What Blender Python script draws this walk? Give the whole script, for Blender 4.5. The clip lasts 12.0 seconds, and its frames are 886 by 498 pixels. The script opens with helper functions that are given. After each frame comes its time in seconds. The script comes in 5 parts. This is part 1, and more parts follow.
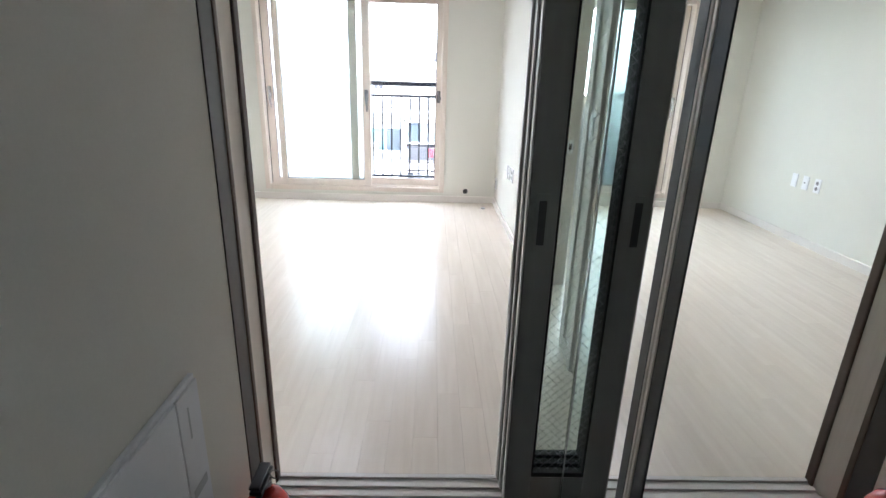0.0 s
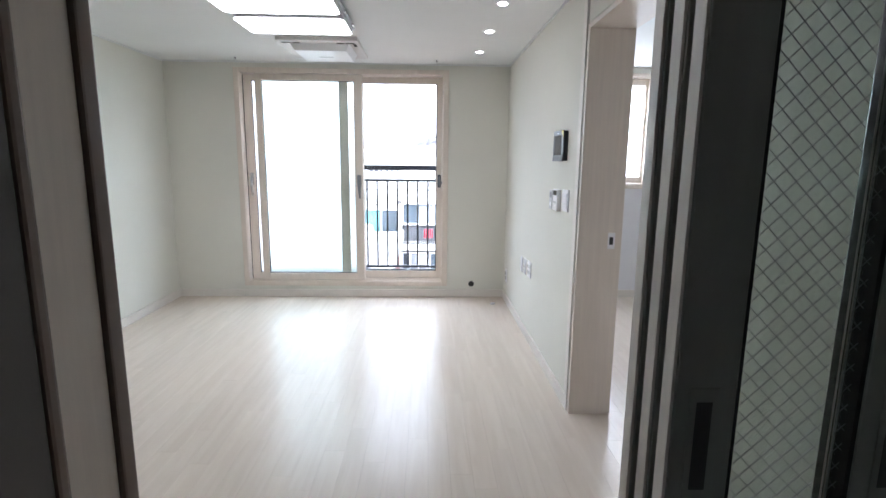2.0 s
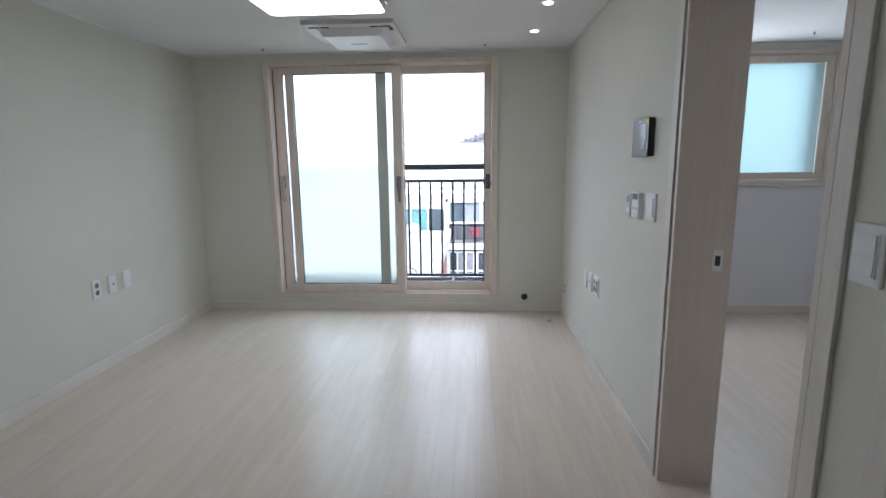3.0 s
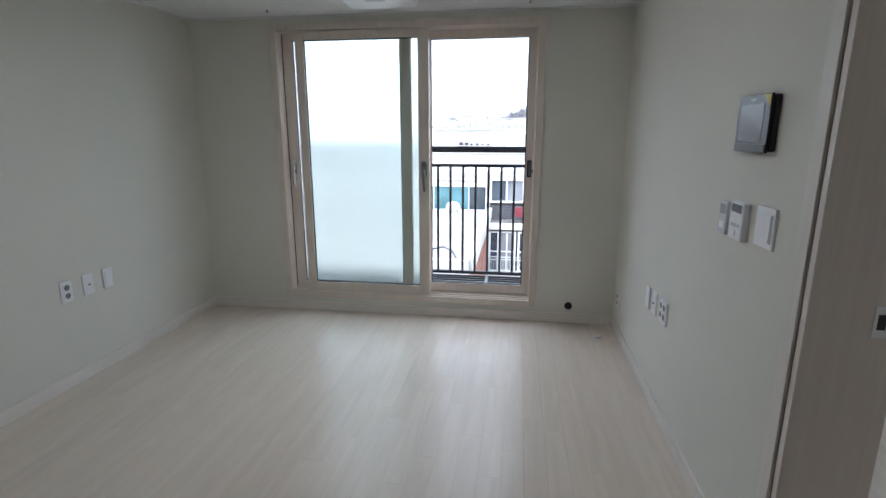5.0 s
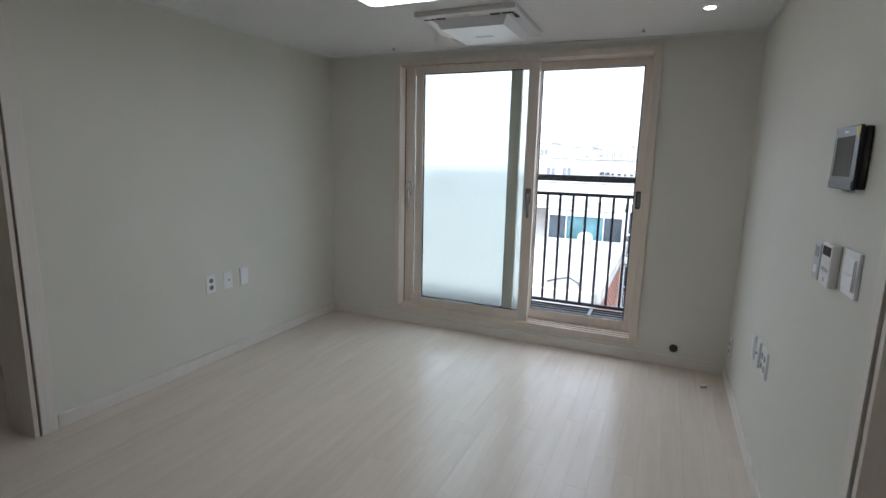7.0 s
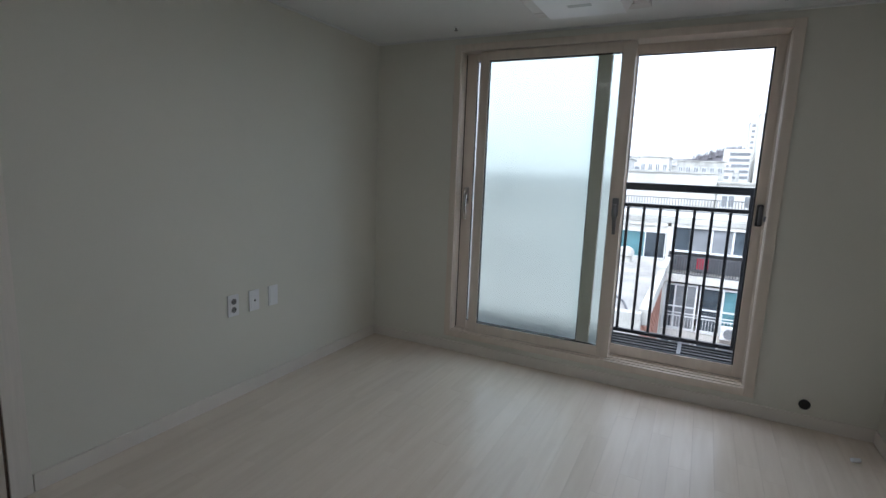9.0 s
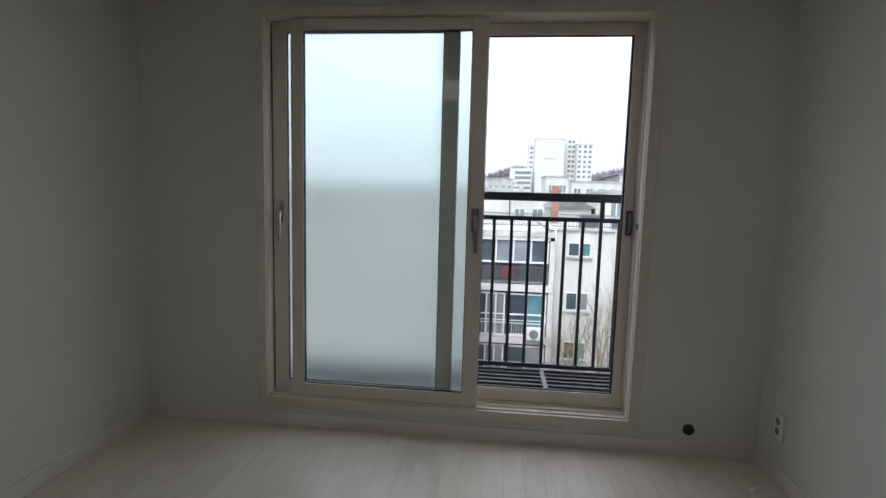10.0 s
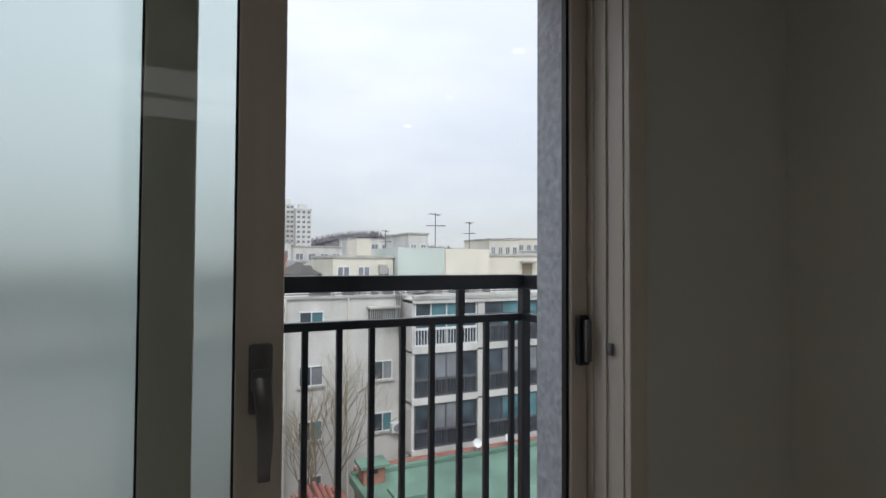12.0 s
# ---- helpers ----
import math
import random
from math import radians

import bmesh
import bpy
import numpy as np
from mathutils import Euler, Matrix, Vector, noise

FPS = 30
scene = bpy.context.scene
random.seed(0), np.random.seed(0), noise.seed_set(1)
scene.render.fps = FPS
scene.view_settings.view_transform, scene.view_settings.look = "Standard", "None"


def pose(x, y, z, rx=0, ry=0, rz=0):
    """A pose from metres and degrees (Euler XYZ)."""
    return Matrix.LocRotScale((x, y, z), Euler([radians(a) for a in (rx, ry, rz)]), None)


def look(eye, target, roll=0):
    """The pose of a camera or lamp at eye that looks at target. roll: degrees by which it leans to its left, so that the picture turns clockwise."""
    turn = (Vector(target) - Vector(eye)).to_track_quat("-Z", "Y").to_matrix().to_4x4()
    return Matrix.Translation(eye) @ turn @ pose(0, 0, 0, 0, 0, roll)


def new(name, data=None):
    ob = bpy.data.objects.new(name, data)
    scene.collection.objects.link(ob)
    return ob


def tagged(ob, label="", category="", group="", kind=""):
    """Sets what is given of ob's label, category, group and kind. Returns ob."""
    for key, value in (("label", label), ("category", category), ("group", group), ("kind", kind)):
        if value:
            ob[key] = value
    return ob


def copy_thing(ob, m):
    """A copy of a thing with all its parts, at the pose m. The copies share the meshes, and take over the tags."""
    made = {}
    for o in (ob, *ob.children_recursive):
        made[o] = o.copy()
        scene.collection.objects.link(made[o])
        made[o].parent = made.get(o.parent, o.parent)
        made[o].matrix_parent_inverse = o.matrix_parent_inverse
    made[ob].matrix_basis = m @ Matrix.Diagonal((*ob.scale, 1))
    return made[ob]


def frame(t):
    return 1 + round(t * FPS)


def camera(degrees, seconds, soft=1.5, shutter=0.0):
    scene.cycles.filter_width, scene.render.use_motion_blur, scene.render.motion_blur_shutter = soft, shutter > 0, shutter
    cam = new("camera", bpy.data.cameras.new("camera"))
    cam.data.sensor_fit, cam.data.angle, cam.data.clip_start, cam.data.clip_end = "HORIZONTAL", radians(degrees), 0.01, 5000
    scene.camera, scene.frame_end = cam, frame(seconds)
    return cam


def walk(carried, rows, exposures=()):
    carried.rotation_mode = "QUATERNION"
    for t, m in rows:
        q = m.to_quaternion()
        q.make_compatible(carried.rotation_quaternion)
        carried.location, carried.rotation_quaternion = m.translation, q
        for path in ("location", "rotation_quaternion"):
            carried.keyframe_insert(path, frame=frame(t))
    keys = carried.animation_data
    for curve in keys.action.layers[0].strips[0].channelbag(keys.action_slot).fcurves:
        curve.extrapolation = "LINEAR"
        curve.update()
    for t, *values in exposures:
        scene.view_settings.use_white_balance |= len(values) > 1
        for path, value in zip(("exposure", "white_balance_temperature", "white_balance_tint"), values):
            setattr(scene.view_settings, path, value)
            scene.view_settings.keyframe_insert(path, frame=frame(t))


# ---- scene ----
cam = camera(82.4, 12.0)
PATH = [
    (0, (0.472, 0.427, 1.381), (0.524, 2.322, 0.743), 1.7),
    (0.5, (0.421, 0.565, 1.396), (0.545, 2.494, 0.881), 2.3),
    (1, (0.442, 0.724, 1.402), (0.553, 2.692, 1.066), 1.6),
    (1.5, (0.46, 0.901, 1.383), (0.532, 2.872, 1.052), 1.0),
    (2, (0.409, 1.171, 1.384), (0.474, 3.141, 1.042), 0.6),
    (2.5, (0.363, 1.476, 1.403), (0.375, 3.445, 1.05), 0.0),
    (3, (0.409, 1.731, 1.394), (0.287, 3.696, 1.041), -0.6),
    (3.2, (0.438, 1.784, 1.388), (0.321, 3.746, 1.022), -0.9),
    (4.8, (0.361, 2.368, 1.443), (0.115, 4.299, 0.985), 1.2),
    (5, (0.452, 2.411, 1.449), (0.168, 4.34, 1.003), 0.0),
    (5.5, (0.594, 2.471, 1.442), (-0.044, 4.328, 1.062), -0.5),
    (6, (0.66, 2.398, 1.444), (-0.101, 4.211, 1.077), 0.9),
    (6.5, (0.733, 2.38, 1.455), (-0.049, 4.187, 1.102), 1.3),
    (8.3, (0.547, 2.536, 1.421), (-0.312, 4.306, 1.063), 1.8),
    (8.5, (0.459, 2.624, 1.426), (-0.505, 4.341, 1.074), 1.4),
    (9, (0.235, 2.886, 1.391), (-0.659, 4.646, 1.072), 2.3),
    (9.5, (0.015, 3.237, 1.395), (-0.447, 5.161, 1.103), 0.9),
    (10, (-0.155, 3.651, 1.32), (-0.36, 5.628, 1.097), 1.5),
    (10.5, (-0.309, 4.066, 1.362), (-0.076, 6.043, 1.174), 0.2),
    (11, (-0.348, 4.539, 1.36), (0.046, 6.495, 1.228), 0.3),
    (11.5, (-0.403, 4.933, 1.383), (0.311, 6.798, 1.281), 0.4),
    (12, (-0.348, 5.339, 1.386), (0.49, 7.154, 1.434), 0.3),
]
EXPOSURES = [(0.0, 4.12, 5900, 14.5), (0.5, 3.72, 5880, 14.8), (1.0, 3.52, 5850, 14.5), (2.0, 3.45, 5850, 14.5), (3.0, 2.6, 5790, 13.8), (5.0, 2.2, 5860, 13.4), (6.5, 2.18, 5960, 13.4), (8.5, 1.95, 5960, 13),
             (9.0, 1.6, 5930, 13), (9.5, 1.5, 6040, 13.2), (10.0, 1.25, 6130, 12.7), (10.5, 1.17, 6170, 12), (11.0, 0.97, 6280, 12), (11.5, 0.6, 6420, 12), (12.0, 0.44, 6460, 13.4)]
walk(cam, [(t, look(eye, target, roll)) for t, eye, target, roll in PATH], EXPOSURES)

# ---- world and sun: an overcast sky ----
world = bpy.data.worlds.new("overcast_sky")
scene.world = world
world.use_nodes = True
wn, wl = world.node_tree.nodes, world.node_tree.links
sky = wn.new("ShaderNodeTexSky")
sky.sky_type, sky.sun_disc = "NISHITA", False
sky.sun_elevation, sky.sun_rotation = radians(48), radians(200)
sky.air_density, sky.dust_density, sky.ozone_density = 1.0, 0.6, 1.0
grey = wn.new("ShaderNodeHueSaturation")
grey.inputs["Saturation"].default_value = 0.30
wl.new(sky.outputs["Color"], grey.inputs["Color"])
clouds = wn.new("ShaderNodeTexNoise")
clouds.inputs["Scale"].default_value, clouds.inputs["Detail"].default_value = 2.2, 4.0
wcoord = wn.new("ShaderNodeTexCoord")
wmap = wn.new("ShaderNodeMapping")
wmap.inputs["Scale"].default_value = (1.0, 1.0, 3.0)
wl.new(wcoord.outputs["Generated"], wmap.inputs["Vector"])
wl.new(wmap.outputs["Vector"], clouds.inputs["Vector"])
cramp = wn.new("ShaderNodeValToRGB")
cramp.color_ramp.elements[0].position, cramp.color_ramp.elements[0].color = 0.38, (0.94, 0.95, 0.985, 1)
cramp.color_ramp.elements[1].position, cramp.color_ramp.elements[1].color = 0.66, (1.10, 1.095, 1.08, 1)
wl.new(clouds.outputs["Fac"], cramp.inputs["Fac"])
veil = wn.new("ShaderNodeMixRGB")
veil.inputs["Fac"].default_value = 0.72
veil.inputs["Color2"].default_value = (3.35, 3.45, 3.75, 1)
cmul = wn.new("ShaderNodeMixRGB")
cmul.blend_type = "MULTIPLY"
cmul.inputs["Fac"].default_value = 1.0
wl.new(grey.outputs["Color"], veil.inputs["Color1"])
wl.new(veil.outputs["Color"], cmul.inputs["Color1"])
wl.new(cramp.outputs["Color"], cmul.inputs["Color2"])
# an overcast sky is brighter overhead than at the skyline
wsep = wn.new("ShaderNodeSeparateXYZ")
wl.new(wcoord.outputs["Generated"], wsep.inputs["Vector"])
lift = wn.new("ShaderNodeMapRange")
lift.inputs["From Min"].default_value, lift.inputs["From Max"].default_value = 0.06, 0.75
lift.inputs["To Min"].default_value, lift.inputs["To Max"].default_value = 0.82, 2.2
wl.new(wsep.outputs["Z"], lift.inputs["Value"])
over = wn.new("ShaderNodeMixRGB")
over.blend_type = "MULTIPLY"
over.inputs["Fac"].default_value = 1.0
wl.new(cmul.outputs["Color"], over.inputs["Color1"])
wl.new(lift.outputs["Result"], over.inputs["Color2"])
wl.new(over.outputs["Color"], wn["Background"].inputs["Color"])
wn["Background"].inputs["Strength"].default_value = 0.15
sun_data = bpy.data.lights.new("sun", "SUN")
sun_data.energy, sun_data.angle, sun_data.color = 1.0, radians(20), (1.0, 0.97, 0.93)
sun = new("sun", sun_data)
sun.matrix_world = look((-14, -38, 60), (0, 10, 0))
# added area lamp in the bedroom window opening, topping up the sky's light
sky_fill_data = bpy.data.lights.new("bedroom_sky_fill", "AREA")
sky_fill_data.shape, sky_fill_data.size, sky_fill_data.size_y, sky_fill_data.energy, sky_fill_data.color = "RECTANGLE", 1.34, 0.96, 2.2, (0.95, 0.98, 1.0)
bedroom_sky_fill = new("bedroom_sky_fill", sky_fill_data)
bedroom_sky_fill.matrix_world = pose(2.65, 6.47, 1.69, -90, 0, 0)


# ---- materials ----
def nodes_of(m):
    m.use_nodes = True
    return m.node_tree.nodes, m.node_tree.links, m.node_tree.nodes["Principled BSDF"]


def surface(name, colour, rough=0.6, var=0.06, scale=1.5, bump=0.1, fine=250.0, metal=0.0, stretch=(1, 1, 1), spec=0.5, island=0.0, dist=0.002):
    """A plain material with large soft stains, fine grain and relief."""
    m = bpy.data.materials.new(name)
    n, l, p = nodes_of(m)
    co = n.new("ShaderNodeTexCoord")
    mp = n.new("ShaderNodeMapping")
    mp.inputs["Scale"].default_value = stretch
    l.new(co.outputs["Object"], mp.inputs["Vector"])
    big = n.new("ShaderNodeTexNoise")
    big.inputs["Scale"].default_value, big.inputs["Detail"].default_value = scale, 5.0
    small = n.new("ShaderNodeTexNoise")
    small.inputs["Scale"].default_value, small.inputs["Detail"].default_value = fine, 3.0
    for t in (big, small):
        l.new(mp.outputs["Vector"], t.inputs["Vector"])
    add = n.new("ShaderNodeMath")
    add.operation = "MULTIPLY_ADD"
    add.inputs[1].default_value = 0.35
    l.new(small.outputs["Fac"], add.inputs[0])
    l.new(big.outputs["Fac"], add.inputs[2])
    ramp = n.new("ShaderNodeValToRGB")
    lo = [max(0.0, c * (1 - 2 * var)) for c in colour]
    hi = [min(1.0, c * (1 + 1.2 * var)) for c in colour]
    ramp.color_ramp.elements[0].position, ramp.color_ramp.elements[0].color = 0.42, (*lo, 1)
    ramp.color_ramp.elements[1].position, ramp.color_ramp.elements[1].color = 0.92, (*hi, 1)
    l.new(add.outputs[0], ramp.inputs["Fac"])
    last = ramp.outputs["Color"]
    if island:
        info = n.new("ShaderNodeObjectInfo")
        geo = n.new("ShaderNodeNewGeometry")
        mixr = n.new("ShaderNodeMath")
        mixr.operation = "ADD"
        l.new(info.outputs["Random"], mixr.inputs[0])
        l.new(geo.outputs["Random Per Island"], mixr.inputs[1])
        rng = n.new("ShaderNodeMapRange")
        rng.inputs["From Max"].default_value = 2.0
        rng.inputs["To Min"].default_value, rng.inputs["To Max"].default_value = 1 - island, 1 + island
        l.new(mixr.outputs[0], rng.inputs["Value"])
        hsv = n.new("ShaderNodeHueSaturation")
        l.new(rng.outputs["Result"], hsv.inputs["Value"])
        l.new(last, hsv.inputs["Color"])
        last = hsv.outputs["Color"]
    l.new(last, p.inputs["Base Color"])
    rr = n.new("ShaderNodeMapRange")
    rr.inputs["To Min"].default_value, rr.inputs["To Max"].default_value = max(0.02, rough - 0.07), min(1, rough + 0.07)
    l.new(big.outputs["Fac"], rr.inputs["Value"])
    l.new(rr.outputs["Result"], p.inputs["Roughness"])
    p.inputs["Metallic"].default_value = metal
    p.inputs["Specular IOR Level"].default_value = spec
    if bump:
        b = n.new("ShaderNodeBump")
        b.inputs["Strength"].default_value, b.inputs["Distance"].default_value = bump, dist
        l.new(small.outputs["Fac"], b.inputs["Height"])
        l.new(b.outputs["Normal"], p.inputs["Normal"])
    return m


def glow(name, colour, strength):
    m = bpy.data.materials.new(name)
    n, l, p = nodes_of(m)
    p.inputs["Base Color"].default_value = (*colour, 1)
    p.inputs["Emission Color"].default_value = (*colour, 1)
    p.inputs["Emission Strength"].default_value = strength
    return m


def clear_glass(name, tint=(0.96, 0.985, 0.975), gloss=1.0):
    m = bpy.data.materials.new(name)
    n, l, p = nodes_of(m)
    n.remove(p)
    tr = n.new("ShaderNodeBsdfTransparent")
    tr.inputs["Color"].default_value = (*tint, 1)
    gl = n.new("ShaderNodeBsdfGlossy")
    gl.inputs["Roughness"].default_value = 0.01
    lw = n.new("ShaderNodeLayerWeight")
    lw.inputs["Blend"].default_value = 0.5
    pw = n.new("ShaderNodeMath")
    pw.operation = "POWER"
    pw.inputs[1].default_value = 5.0
    mul = n.new("ShaderNodeMath")
    mul.operation = "MULTIPLY_ADD"
    mul.inputs[1].default_value, mul.inputs[2].default_value = 0.9 * min(gloss, 1.0), 0.022 * gloss
    mix = n.new("ShaderNodeMixShader")
    l.new(lw.outputs["Facing"], pw.inputs[0])
    l.new(pw.outputs[0], mul.inputs[0])
    l.new(mul.outputs[0], mix.inputs["Fac"])
    l.new(tr.outputs["BSDF"], mix.inputs[1])
    l.new(gl.outputs["BSDF"], mix.inputs[2])
    l.new(mix.outputs["Shader"], n["Material Output"].inputs["Surface"])
    return m


def frosted_glass(name, tint, rough):
    m = bpy.data.materials.new(name)
    n, l, p = nodes_of(m)
    n.remove(p)
    re = n.new("ShaderNodeBsdfRefraction")
    re.inputs["Color"].default_value = (*tint, 1)
    re.inputs["Roughness"].default_value, re.inputs["IOR"].default_value = rough, 1.3
    tl = n.new("ShaderNodeBsdfTranslucent")
    tl.inputs["Color"].default_value = (*tint, 1)
    mix = n.new("ShaderNodeMixShader")
    mix.inputs["Fac"].default_value = 0.07
    l.new(re.outputs["BSDF"], mix.inputs[1])
    l.new(tl.outputs["BSDF"], mix.inputs[2])
    l.new(mix.outputs["Shader"], n["Material Output"].inputs["Surface"])
    return m


def plank_material(name):
    m = bpy.data.materials.new(name)
    n, l, p = nodes_of(m)
    co = n.new("ShaderNodeTexCoord")
    info = n.new("ShaderNodeObjectInfo")
    geo = n.new("ShaderNodeNewGeometry")
    rnd = n.new("ShaderNodeMath")
    rnd.operation = "ADD"
    l.new(info.outputs["Random"], rnd.inputs[0])
    l.new(geo.outputs["Random Per Island"], rnd.inputs[1])
    shift = n.new("ShaderNodeVectorMath")
    shift.operation = "MULTIPLY_ADD"
    shift.inputs[1].default_value = (37.0, 91.0, 13.0)
    l.new(rnd.outputs[0], shift.inputs[0])
    l.new(co.outputs["Object"], shift.inputs[2])
    mp = n.new("ShaderNodeMapping")
    mp.inputs["Scale"].default_value = (6.0, 0.45, 1.0)
    l.new(shift.outputs["Vector"], mp.inputs["Vector"])
    grain = n.new("ShaderNodeTexNoise")
    grain.inputs["Scale"].default_value, grain.inputs["Detail"].default_value = 4.0, 7.0
    grain.inputs["Distortion"].default_value = 0.6
    l.new(mp.outputs["Vector"], grain.inputs["Vector"])
    mp2 = n.new("ShaderNodeMapping")
    mp2.inputs["Scale"].default_value = (60.0, 3.0, 1.0)
    l.new(shift.outputs["Vector"], mp2.inputs["Vector"])
    pore = n.new("ShaderNodeTexNoise")
    pore.inputs["Scale"].default_value, pore.inputs["Detail"].default_value = 9.0, 3.0
    l.new(mp2.outputs["Vector"], pore.inputs["Vector"])
    add = n.new("ShaderNodeMath")
    add.operation = "MULTIPLY_ADD"
    add.inputs[1].default_value = 0.14
    l.new(pore.outputs["Fac"], add.inputs[0])
    l.new(grain.outputs["Fac"], add.inputs[2])
    ramp = n.new("ShaderNodeValToRGB")
    ramp.color_ramp.elements[0].position, ramp.color_ramp.elements[0].color = 0.42, (0.725, 0.63, 0.535, 1)
    ramp.color_ramp.elements[1].position, ramp.color_ramp.elements[1].color = 0.85, (0.79, 0.70, 0.605, 1)
    l.new(add.outputs[0], ramp.inputs["Fac"])
    val = n.new("ShaderNodeMapRange")
    val.inputs["From Max"].default_value = 2.0
    val.inputs["To Min"].default_value, val.inputs["To Max"].default_value = 0.955, 1.045
    l.new(rnd.outputs[0], val.inputs["Value"])
    hsv = n.new("ShaderNodeHueSaturation")
    l.new(val.outputs["Result"], hsv.inputs["Value"])
    l.new(ramp.outputs["Color"], hsv.inputs["Color"])
    l.new(hsv.outputs["Color"], p.inputs["Base Color"])
    rr = n.new("ShaderNodeMapRange")
    rr.inputs["To Min"].default_value, rr.inputs["To Max"].default_value = 0.20, 0.29
    l.new(grain.outputs["Fac"], rr.inputs["Value"])
    l.new(rr.outputs["Result"], p.inputs["Roughness"])
    p.inputs["Specular IOR Level"].default_value = 0.30
    b = n.new("ShaderNodeBump")
    b.inputs["Strength"].default_value, b.inputs["Distance"].default_value = 0.06, 0.0006
    l.new(pore.outputs["Fac"], b.inputs["Height"])
    l.new(b.outputs["Normal"], p.inputs["Normal"])
    return m


WALLPAPER = surface("wallpaper_offwhite", (0.75, 0.737, 0.665), 0.75, 0.025, 1.1, 0.25, 160.0, dist=0.001)
BEDPAPER = surface("wallpaper_pale_lilac", (0.83, 0.82, 0.845), 0.75, 0.025, 1.1, 0.25, 160.0, dist=0.001)
CEILING = surface("ceiling_paper", (0.80, 0.81, 0.80), 0.8, 0.02, 1.3, 0.25, 140.0, dist=0.001)
ENTRYPAPER = surface("wallpaper_beige", (0.80, 0.77, 0.70), 0.75, 0.03, 1.1, 0.25, 160.0, dist=0.001)
FILM = surface("beige_wood_film", (0.74, 0.665, 0.595), 0.42, 0.03, 5.0, 0.06, 60.0, stretch=(14, 14, 0.7))
FILM_PALE = surface("pale_wood_film", (0.79, 0.745, 0.69), 0.45, 0.03, 5.0, 0.06, 60.0, stretch=(14, 14, 0.7))
BROWN = surface("brown_edge_band", (0.15, 0.105, 0.08), 0.5, 0.06, 6.0, 0.05)
VINYL = surface("beige_window_vinyl", (0.75, 0.665, 0.58), 0.38, 0.035, 4.0, 0.04, 90.0, stretch=(6, 6, 0.8))
SKIRT = surface("pale_skirting_film", (0.80, 0.755, 0.70), 0.45, 0.04, 3.0, 0.04)
GREYDOOR = surface("grey_door_film", (0.34, 0.335, 0.325), 0.42, 0.05, 3.0, 0.08, 120.0, stretch=(6, 6, 0.8))
BLACKRUB = surface("black_rubber", (0.012, 0.013, 0.014), 0.55, 0.05, 8.0, 0.05)
BLACKPL = surface("black_plastic", (0.02, 0.02, 0.022), 0.3, 0.05, 8.0, 0.03)
DARKMET = surface("dark_painted_steel", (0.018, 0.020, 0.026), 0.4, 0.12, 9.0, 0.12, 180.0)
GALV = surface("galvanised_steel", (0.48, 0.49, 0.52), 0.4, 0.1, 12.0, 0.08, metal=0.6)
CHROME = surface("brushed_chrome", (0.62, 0.61, 0.60), 0.22, 0.04, 20.0, 0.03, metal=1.0)
GUNMET = surface("gunmetal", (0.24, 0.24, 0.25), 0.34, 0.06, 20.0, 0.03, metal=0.8)
WHITEPL = surface("white_plastic", (0.87, 0.87, 0.89), 0.35, 0.02, 6.0, 0.02)
GREYPL = surface("pale_grey_plastic", (0.55, 0.56, 0.57), 0.35, 0.03, 6.0, 0.02)
ACWHITE = surface("warm_white_plastic", (0.70, 0.68, 0.66), 0.4, 0.02, 6.0, 0.02)
DARKGREY = surface("dark_grey_film", (0.075, 0.075, 0.078), 0.4, 0.05, 4.0, 0.05)
MIDGREY = surface("grey_seal_film", (0.055, 0.05, 0.047), 0.45, 0.05, 4.0, 0.05)
SLOT = surface("dark_slot", (0.03, 0.03, 0.03), 0.7, 0.05)
SCREEN = surface("dark_glass_screen", (0.022, 0.026, 0.034), 0.12, 0.02, 4.0, 0.0, spec=0.22)
YELLOW = surface("yellow_sticker", (0.75, 0.6, 0.1), 0.5, 0.03)
RED = surface("red_enamel", (0.55, 0.035, 0.02), 0.25, 0.06, 5.0, 0.02)
TILE = surface("grey_floor_tile", (0.36, 0.35, 0.34), 0.35, 0.08, 4.0, 0.08)
STUCCO = surface("grey_stucco", (0.52, 0.53, 0.56), 0.95, 0.16, 45.0, 0.4, 70.0, dist=0.004)
PLANK = plank_material("pale_birch_planks")
TRACK = surface("pale_track_plastic", (0.66, 0.62, 0.58), 0.4, 0.04, 8.0, 0.03)
SCREED = surface("grey_screed", (0.36, 0.33, 0.30), 0.9, 0.1, 4.0, 0.1)
SOCKETGREY = surface("dark_socket_well", (0.24, 0.24, 0.25), 0.5, 0.03, 6.0, 0.02)
GLASS = clear_glass("clear_glass")
GREENGLASS = clear_glass("wired_glass", (0.925, 0.955, 0.945), 1.2)
TINTED = clear_glass("green_tinted_glass", (0.85, 0.90, 0.88))
FROST = frosted_glass("frosted_glass", (0.92, 0.955, 0.95), 0.7)
ETCHBACK = clear_glass("smooth_pane_back", (0.99, 0.995, 0.99), 0.3)
FROSTTEAL = frosted_glass("frosted_teal_glass", (0.32, 0.39, 0.39), 0.7)
MIRROR = bpy.data.materials.new("mirror_silver")
_n, _l, _p = nodes_of(MIRROR)
_p.inputs["Base Color"].default_value = (0.86, 0.89, 0.88, 1)
_p.inputs["Metallic"].default_value, _p.inputs["Roughness"].default_value = 1.0, 0.0
LAMP = glow("lamp_diffuser", (1.0, 0.985, 0.96), 0.85)
LAMP_DIM = glow("far_lamp_diffuser", (1.0, 0.985, 0.96), 0.3)
SPOT = glow("downlight_lens", (1.0, 0.97, 0.92), 3.0)
